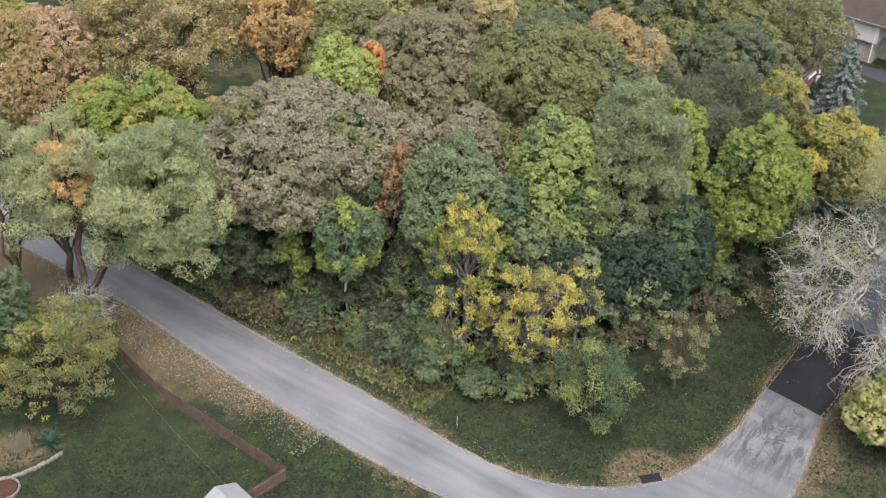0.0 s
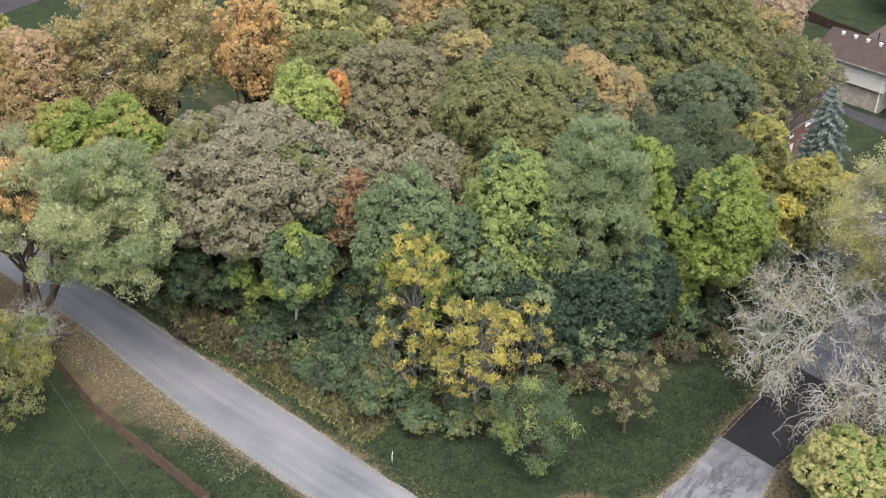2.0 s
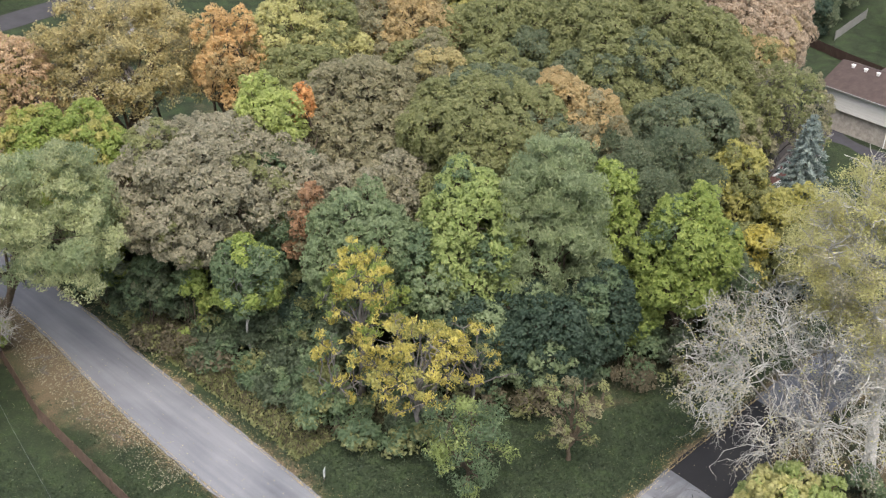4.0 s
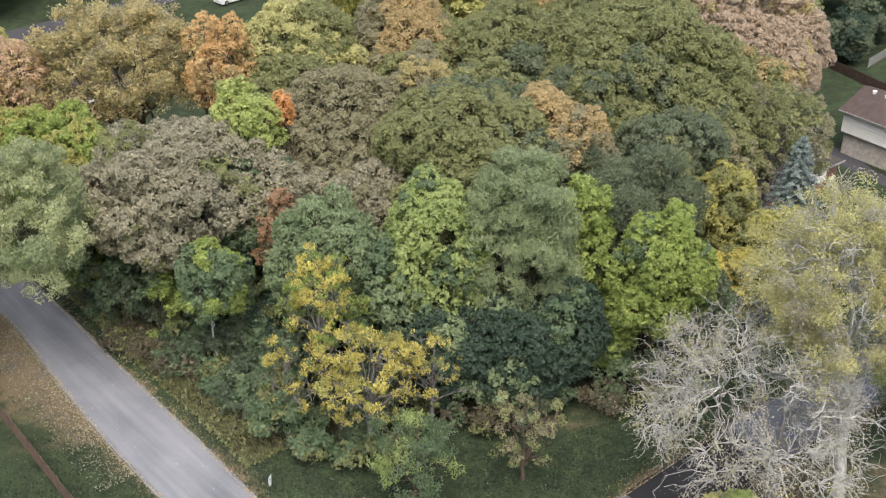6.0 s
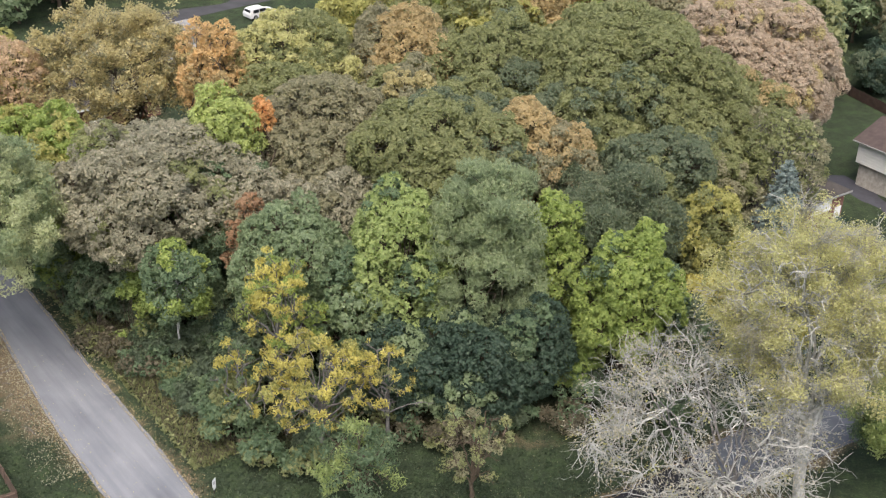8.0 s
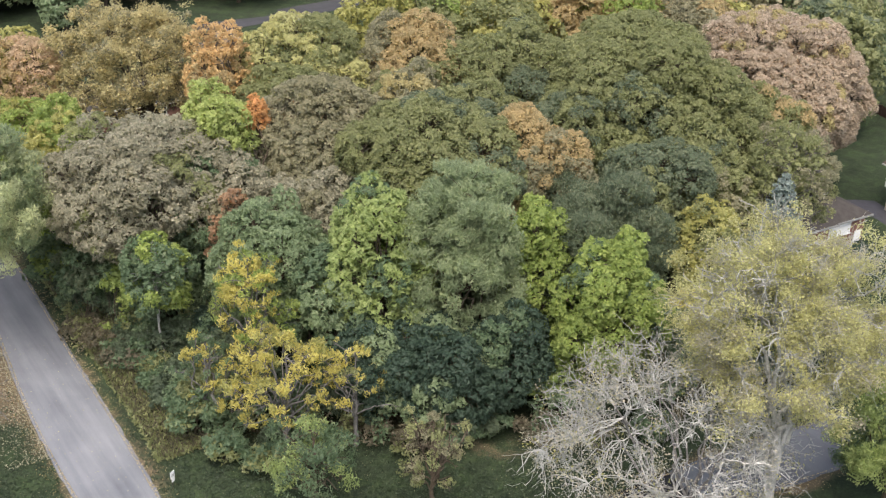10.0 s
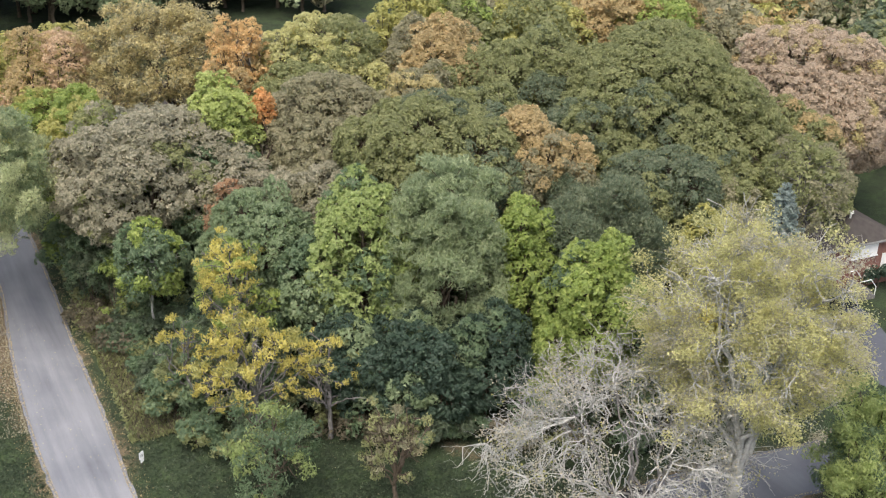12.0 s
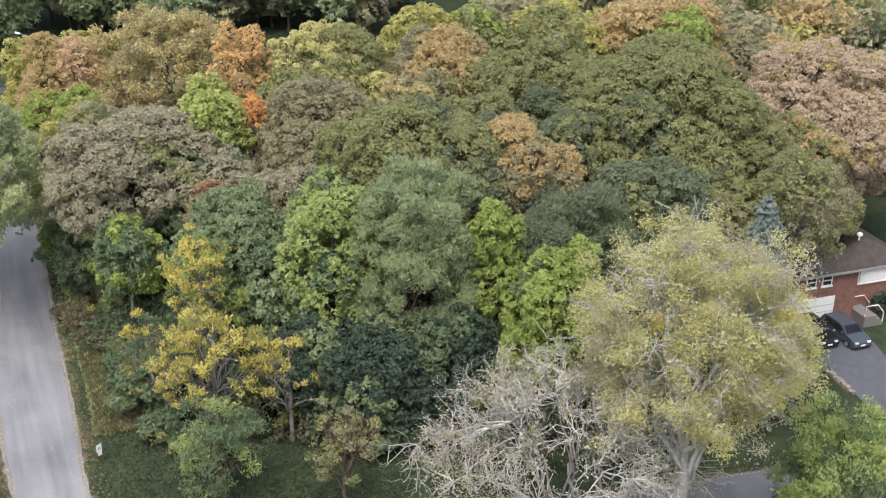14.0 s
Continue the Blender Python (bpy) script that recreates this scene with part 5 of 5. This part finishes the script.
def fence(points, height, label, material, step=2.4, board=0.14, gap=0.012):
    """A fence of single boards on posts and two rails a bay."""
    fx, fy = points[0]
    ob = place("fence", fx, fy, 0, label, "fence")
    rng = np.random.default_rng(int(abs(fx) * 10))

    def shared(name, items, bevel=0.0):
        bm = boxes(items, bevel)
        me = bpy.data.meshes.new(name)
        bm.to_mesh(me)
        bm.free()
        me.materials.append(material)
        return me

    post = shared("post", [(-0.05, -0.05, -0.2, 0.05, 0.05, height + 0.12)], 0.008)
    cut = [shared("board", [(0, 0.005, 0.05, board, 0.028, height + d)]) for d in (-0.03, -0.01, 0.0, 0.015, 0.03)]

    def hang(name, me, m):
        o = new(name, me)
        o.parent = ob
        o.matrix_basis = m
        return o

    for (ax, ay), (bx, by) in zip(points, points[1:]):
        length = math.hypot(bx - ax, by - ay)
        n = max(round(length / step), 1)
        w = length / n
        ang = math.degrees(math.atan2(by - ay, bx - ax))
        rail = shared("rail", [(0.06, 0.03, 0, w - 0.06, 0.07, 0.09)])
        for k in range(n + 1):
            t = k / n
            m = pose(ax - fx + (bx - ax) * t, ay - fy + (by - ay) * t, 0, 0, 0, ang)
            hang("post", post, m)
            if k < n:
                for z in (0.22, 0.8):
                    hang("rail", rail, m @ Matrix.Translation((0, 0, height * z)))
                x = 0.055
                while x + board < w - 0.05:
                    hang("board", cut[int(rng.integers(0, 5))], m @ pose(x, 0, 0, 0, rng.normal(0, 0.5), 0))
                    x += board + gap
    return ob


def mailbox(x, y, heading, label):
    """A white box on a dark post, tilted a little."""
    m = place("mailbox", x, y, heading, label, "mailbox")
    m.scale = (1.12, 1.12, 1.12)
    part("post", boxes([(-0.05, -0.05, -0.2, 0.05, 0.05, 0.85)], 0.01), plain("dark_post", (0.06, 0.045, 0.035), 0.9), m, "dark wooden post")
    bm = bmesh.new()
    prof = [(-0.11, 0.0), (0.11, 0.0), (0.11, 0.2)] + [(0.11 * math.cos(a), 0.2 + 0.11 * math.sin(a)) for a in np.linspace(0.3, 2.84, 8)] + [(-0.11, 0.2)]
    a = [bm.verts.new((-0.24, px, 0.85 + pz)) for px, pz in prof]
    b = [bm.verts.new((0.24, px, 0.85 + pz)) for px, pz in prof]
    for k in range(len(prof)):
        bm.faces.new((a[k], b[k], b[(k + 1) % len(prof)], a[(k + 1) % len(prof)]))
    bm.faces.new(a[::-1])
    bm.faces.new(b)
    bmesh.ops.recalc_face_normals(bm, faces=bm.faces)
    box = part("box", bm, plain("dulled_white_metal", (0.42, 0.43, 0.43), 0.5, 0.12, 6), m, "dulled white metal box")
    part("flag", boxes([(0.05, 0.112, 1.0, 0.09, 0.125, 1.22)]), plain("red_flag", (0.4, 0.03, 0.02), 0.5), box)
    part("door_rim", boxes([(0.242, -0.09, 0.87, 0.255, 0.09, 1.1)], 0.01), STEEL, box)
    return m


def yard_sign(x, y, heading):
    """A thin white panel with a narrower one below it, on a short dark stake."""
    m = place("yard_sign", x, y, heading, "white two-part sign panel on a short dark stake", "sign")
    part("stake", boxes([(-0.03, -0.03, -0.2, 0.03, 0.03, 0.62)], 0.006), plain("dark_stake", (0.04, 0.035, 0.03), 0.9), m, "dark stake")
    panel = plain("dulled_white_panel", (0.85, 0.86, 0.85), 0.5, 0.08, 6)
    upper = part("panel", boxes([(-0.24, -0.052, 0.72, 0.2, -0.034, 1.3)], 0.004), panel, m)
    part("lower_panel", boxes([(-0.14, -0.056, 0.42, 0.18, -0.04, 0.716)], 0.004), panel, m)
    ink = plain("faded_grey_print", (0.3, 0.3, 0.31), 0.7)
    for side in (-0.0545, -0.0315):
        for x0, x1, z0, z1 in ((-0.12, 0.1, 1.0, 1.07), (-0.12, -0.06, 0.86, 0.97), (0.04, 0.1, 0.86, 0.97), (-0.05, 0.03, 0.9, 0.94)):
            part("print_bar", boxes([(x0, side - 0.001, z0, x1, side + 0.001, z1)]), ink, upper)
    return m


def ranch_house():
    """A low house behind the wood, half hidden by an oak: grey-brown roof, pale trim."""
    h = place("house", -61, 107, 38, "low brick house with grey-brown roof and white trim", "house")
    part("wall", boxes([(-7, -4, 0, 7, 4, 2.7)], 0.02), BRICK, h)
    part("roof", hip_roof(-7, -4, 7, 4, 2.75, 1.9, (0.05, 0.05), "x", 0.5), SHINGLE, h, "grey-brown shingle roof")
    part("fascia", boxes([(-7.6, -4.62, 2.55, 7.6, -4.52, 2.78)]), WHITE, h, "white fascia board")
    for x0 in (-5.0, -1.2, 3.0):
        window(h, x0, x0 + 1.6, 1.0, 2.2, -4)


brick_house()
white_house()
ranch_house()
car(15.0, 80.1, -50, CAR_BLUE, "dark blue-grey hatchback parked on the driveway")
car(12.5, 79.3, -52, CAR_BLACK, "black car parked close to the garage door")
car(-48.3, 144.5, 46, CAR_WHITE, "white car parked near the far street")
fence([(-58.6, 61.0), (-53.6, 51.9), (-45.6, 41.6), (-50.5, 38.6)], 1.25, "weathered brown board fence between lawn and bank", WOOD)
FAR_WOOD = plain("dark_cedar", (0.05, 0.033, 0.027), 0.9, 0.3, 1.5)
fence([(24.5, 133), (28.3, 126.4), (33.6, 116.5), (40, 106)], 1.3, "brown board fence round a dark back lawn", FAR_WOOD)
fence([(35, 123.6), (42.5, 131.5)], 1.3, "pale grey picket fence behind dark trees", GREY_WOOD)
yard_sign(-32.85, 43.9, 72)
mailbox(-0.9, 42.1, 40, "white mailbox below the bare pale tree")


def shed():
    s = place("shed", -49.6, 37.6, 30, "small garden shed with pale grey roof", "shed")
    part("wall", boxes([(-1.4, -1.5, 0, 1.4, 1.5, 2.2)], 0.02), SIDING, s)
    part("roof", hip_roof(-1.4, -1.5, 1.4, 1.5, 2.3, 0.8, (0.02, 0.02), "y", 0.2), plain("pale_metal_roof", (0.26, 0.27, 0.28), 0.5, 0.08), s, "pale grey metal roof")
    part("door", boxes([(-0.5, -1.55, 0.05, 0.5, -1.504, 1.95)]), WHITE, s)


shed()


def far_shed():
    s = place("shed", 46, 127.5, 20, "white and red garden shed behind a lawn", "shed")
    part("wall", boxes([(-1.5, -1.5, 0, 1.5, 1.5, 2.3)], 0.02), SIDING, s)
    part("roof", hip_roof(-1.5, -1.5, 1.5, 1.5, 2.35, 0.9, (0.02, 0.02), "x", 0.2), plain("red_roof", (0.16, 0.06, 0.05), 0.8), s, "dull red roof")
    part("door", boxes([(-0.45, -1.55, 0.05, 0.45, -1.504, 1.95)]), GREY_WOOD, s)


far_shed()


def cable(points, r=0.005):
    v, f = tubes([[(np.array(p), r) for p in points]], 5)
    return tagged(link_mesh("cable", arrays_mesh("cable", v, f), None, "", STEEL), "thin overhead cable running down to a shed", "cable")


ends = np.array([[-49.5, 38.6, 3.1], [-56.0, 50.2, 4.6]])
cable([ends[0] + (ends[1] - ends[0]) * t + np.array([0, 0, -1.2 * t * (1 - t)]) for t in np.linspace(0, 1.6, 14)])


def street_lamp():
    s = place("street_lamp", -83.5, 110.3, 165, "grey street lamp with a curved arm", "street lamp")
    part("pole", cylinder(0, 0, 0, 7.4, 0.1, 0.07, 8), STEEL, s)
    v, f = tubes([[(np.array([3.4 * t, 0, 7.2 + 0.95 * math.sin(t * 1.5)]), 0.05) for t in np.linspace(0, 1, 9)]], 6)
    link_mesh("arm", arrays_mesh("arm", v, f), s, "", STEEL)
    part("lamp_head", boxes([(3.3, -0.17, 8.02, 4.1, 0.17, 8.22)], 0.05), WHITE, s, "pale lamp head")


street_lamp()


def garden():
    """The planted corner of the lawn: rosette plant, dry grass, stone edging, round bed."""
    rng = np.random.default_rng(9)
    plant = place("rosette_plant", -61.3, 48.4, 0, "blue-green rosette plant with long pointed leaves", "plant")
    for k in range(16):
        a, tilt, ln = k * 2.4, rng.uniform(0.3, 1.1), rng.uniform(1.0, 1.6)
        bm = bmesh.new()
        rows = []
        for t in np.linspace(0, 1, 5):
            wd = 0.13 * math.sin(math.pi * (0.12 + 0.85 * t)) + 0.01
            d = np.array([math.cos(a), math.sin(a), 0]) * ln * t * math.cos(tilt) + np.array([0, 0, 0.1 + ln * t * math.sin(tilt) - 0.35 * ln * t * t])
            sd = np.array([-math.sin(a), math.cos(a), 0]) * wd
            rows.append((bm.verts.new(d - sd + np.array([0, 0, 0.05])), bm.verts.new(d), bm.verts.new(d + sd + np.array([0, 0, 0.05]))))
        for p, q in zip(rows, rows[1:]):
            bm.faces.new((p[0], p[1], q[1], q[0]))
            bm.faces.new((p[1], p[2], q[2], q[1]))
        bmesh.ops.solidify(bm, geom=bm.faces[:], thickness=0.02)
        part("leaf", bm, AGAVE, plant)
    edging = place("stone_edging", -63, 46, 0, "curved row of pale stones round a garden bed", "edging")
    for k in range(17):
        t = k / 16
        x, y = -65.2 + 4.6 * t, 45.4 + 0.3 * t + 1.5 * t ** 2.2
        bm = boxes([(-0.17, -0.13, -0.05, 0.17, 0.13, 0.2 + 0.05 * rng.random())], 0.05)
        for v in bm.verts:
            v.co += Vector(rng.normal(0, 0.015, 3))
        s = part("stone", bm, EDGING, edging)
        s.matrix_basis = pose(x + 63, y - 46, 0, 0, 0, math.degrees(math.atan2(1.2 * t + 0.1, 1)) + rng.normal(0, 8))
    bed = place("round_bed", -64.3, 44.6, 0, "round bed of red mulch with pale rim", "garden bed")
    bm = cylinder(0, 0, 0, 0.14, 0.95, 0.85, 22)
    part("mulch", bm, MULCH, bed)
    for k in range(20):
        a = k * math.pi / 10
        s = part("rim_stone", boxes([(-0.14, -0.08, 0, 0.14, 0.08, 0.2)], 0.03), EDGING, bed)
        s.matrix_basis = pose(1.02 * math.cos(a), 1.02 * math.sin(a), 0, 0, 0, math.degrees(a) + 90)
    n = 700
    a = rng.uniform(0, 2 * math.pi, n)
    rr = rng.uniform(0, 0.8, n)
    p = np.stack([-63.3 + rr * np.cos(a), 48.2 + rr * np.sin(a), rng.uniform(0.3, 1.0, n)], 1)
    vv, ff, tt = leaf_cards(rng, p, rng.normal(0, 1, (n, 3)) * np.array([1, 1, 0.1]), 0.1, rng.random(n), 7, -3.0, 0.2)
    tagged(link_mesh("ornamental_grass", arrays_mesh("ornamental_grass", vv, ff, tt), None, "", LEAF["haze"]), "clump of dry tan ornamental grass", "grass")


garden()


def drive_edging():
    """A low row of rough grey stones that holds the bank beside the drive."""
    rng = np.random.default_rng(21)
    (ax, ay), (bx, by) = EDGE
    ob = place("stone_edging", ax, ay, math.degrees(math.atan2(by - ay, bx - ax)), "low row of rough grey stones beside a driveway", "edging")
    x, far = 0.0, math.hypot(bx - ax, by - ay)
    while x < far:
        w = rng.uniform(0.35, 0.6)
        bm = boxes([(-w / 2, -0.2, -0.1, w / 2, 0.2, rng.uniform(0.2, 0.36))], 0.06)
        for v in bm.verts:
            v.co += Vector(rng.normal(0, 0.025, 3))
        part("stone", bm, EDGING, ob).matrix_basis = pose(x + w / 2, rng.normal(0, 0.06), 0, 0, 0, rng.normal(0, 9))
        x += w + 0.03


EDGE = ((13.1, 74.9), (16.0, 70.8))
drive_edging()


def rocks():
    rng = np.random.default_rng(12)
    for x, y, s in [(-21.9, 37.2, 0.15)]:
        bm = bmesh.new()
        bmesh.ops.create_icosphere(bm, subdivisions=2, radius=s)
        for v in bm.verts:
            v.co = Vector((v.co.x * 1.2, v.co.y * 0.9, v.co.z * 0.55)) * (1 + 0.18 * noise.noise(v.co * 3))
        r = part("rock", bm, EDGING)
        r.location = (x, y, s * 0.25)
        tagged(r, "pale fieldstone half sunk in the grass", "rock")
    c = place("culvert", -20.6, 36.5, 0, "dark culvert mouth at the road edge", "culvert")
    part("grate", boxes([(-0.75, -0.32, 0.02, 0.75, 0.32, 0.075)] + [], 0.02), DARK, c)
    part("collar", boxes([(-0.8, 0.325, -0.1, 0.8, 0.42, 0.1)], 0.03), DARK, c)


rocks()


def sticks():
    """Dead branches lying on the bank between fence and lane."""
    rng = np.random.default_rng(33)
    for k in range(18):
        t = rng.random()
        x, y = -57 + 10.5 * t + rng.normal(0, 0.5), 62.5 - 13.5 * t + rng.normal(0, 0.5)
        if line_distance(np.array([x]), np.array([y]), ROAD_OUT)[0] < 0.9:
            x, y = x - 1.2, y - 1.0
        a, ln = rng.uniform(0, 3.14), rng.uniform(0.6, 1.7)
        end = np.array([math.cos(a) * ln, math.sin(a) * ln, 0.06])
        paths = [limb(rng, (0, 0, 0.05), end, 0.04, 0.015, 5, 0.06, 0.03)]
        for q in (0.4, 0.7):
            paths.append(limb(rng, end * q, end * q + np.array([math.cos(a + 0.7), math.sin(a + 0.7), 0.1]) * ln * 0.35, 0.02, 0.008, 4, 0.1))
        v, f = tubes(paths, 5)
        ob = tagged(link_mesh("fallen_branch", arrays_mesh("fallen_branch", v, f), None, "", BARK_GREY), "dead grey branch lying on leaf litter", "branch", "dead branches on the bank")
        ob.location = (x, y, 0)


sticks()


def tent():
    t = place("canopy", 13.4, 104.5, 25, "blue tarpaulin canopy half hidden by trees", "canopy")
    part("cover", hip_roof(-1.6, -1.3, 1.6, 1.3, 1.9, 0.7, (1.6, 1.6), "x", 0.1), TARP, t, "blue tarpaulin")
    for px in (-1.5, 1.5):
        for py in (-1.2, 1.2):
            p = part("leg", cylinder(px, py, 0, 1.9, 0.03, 0.03, 6), STEEL, t)


tent()

# ---- the far side: woods beyond street and lawns ----
rng = np.random.default_rng(31)
FAR = [(-31, 106, 4, 136, 24), (4, 118, 24, 140, 8), (-112, 118, -64, 165, 40), (-100, 150, -60, 200, 20), (-64, 152, -10, 205, 30), (-35, 120, 16, 150, 14), (12, 118, 26, 160, 16), (36, 134, 75, 180, 18), (-10, 145, 40, 200, 26), (40, 90, 75, 118, 6)]
k = 0
for x0, y0, x1, y1, n in FAR:
    for _ in range(n):
        x, y = rng.uniform(x0, x1), rng.uniform(y0, y1)
        if line_distance(np.array([x]), np.array([y]), [(-113, 95), (-76, 130), (-61, 145), (-43, 163), (-13, 193)])[0] < 7.0 or (x > y - 204 and x < -52 and y < 145):
            continue
        mat = ("golden", "tan", "olive", "brownoak", "golden", "olive")[int(rng.integers(0, 6))] if y < 138 and -50 < x < 12 else ("dark", "teal", "olive", "feather", "brownoak", "olive", "teal")[int(rng.integers(0, 7))]
        lab = {"dark": "dark green tree in the far woods", "olive": "olive-green tree in the far woods", "mid": "green tree in the far woods", "brownoak": "brownish tree in the far woods", "teal": "bluish green tree in the far woods", "golden": "yellow-green tree in the far woods", "feather": "grey-green tree in the far woods", "tan": "tan autumn tree in the far woods"}[mat]
        tree("far_tree", x, y, rng.uniform(11, 17), rng.uniform(4, 6.2), 0.6, mat, "far", lab, 1200 + k, boughs=7, fr=1.4, leaf_size=0.55 if y < 150 else 0.7, cover=0.65, group="trees of the far woods")
        k += 1
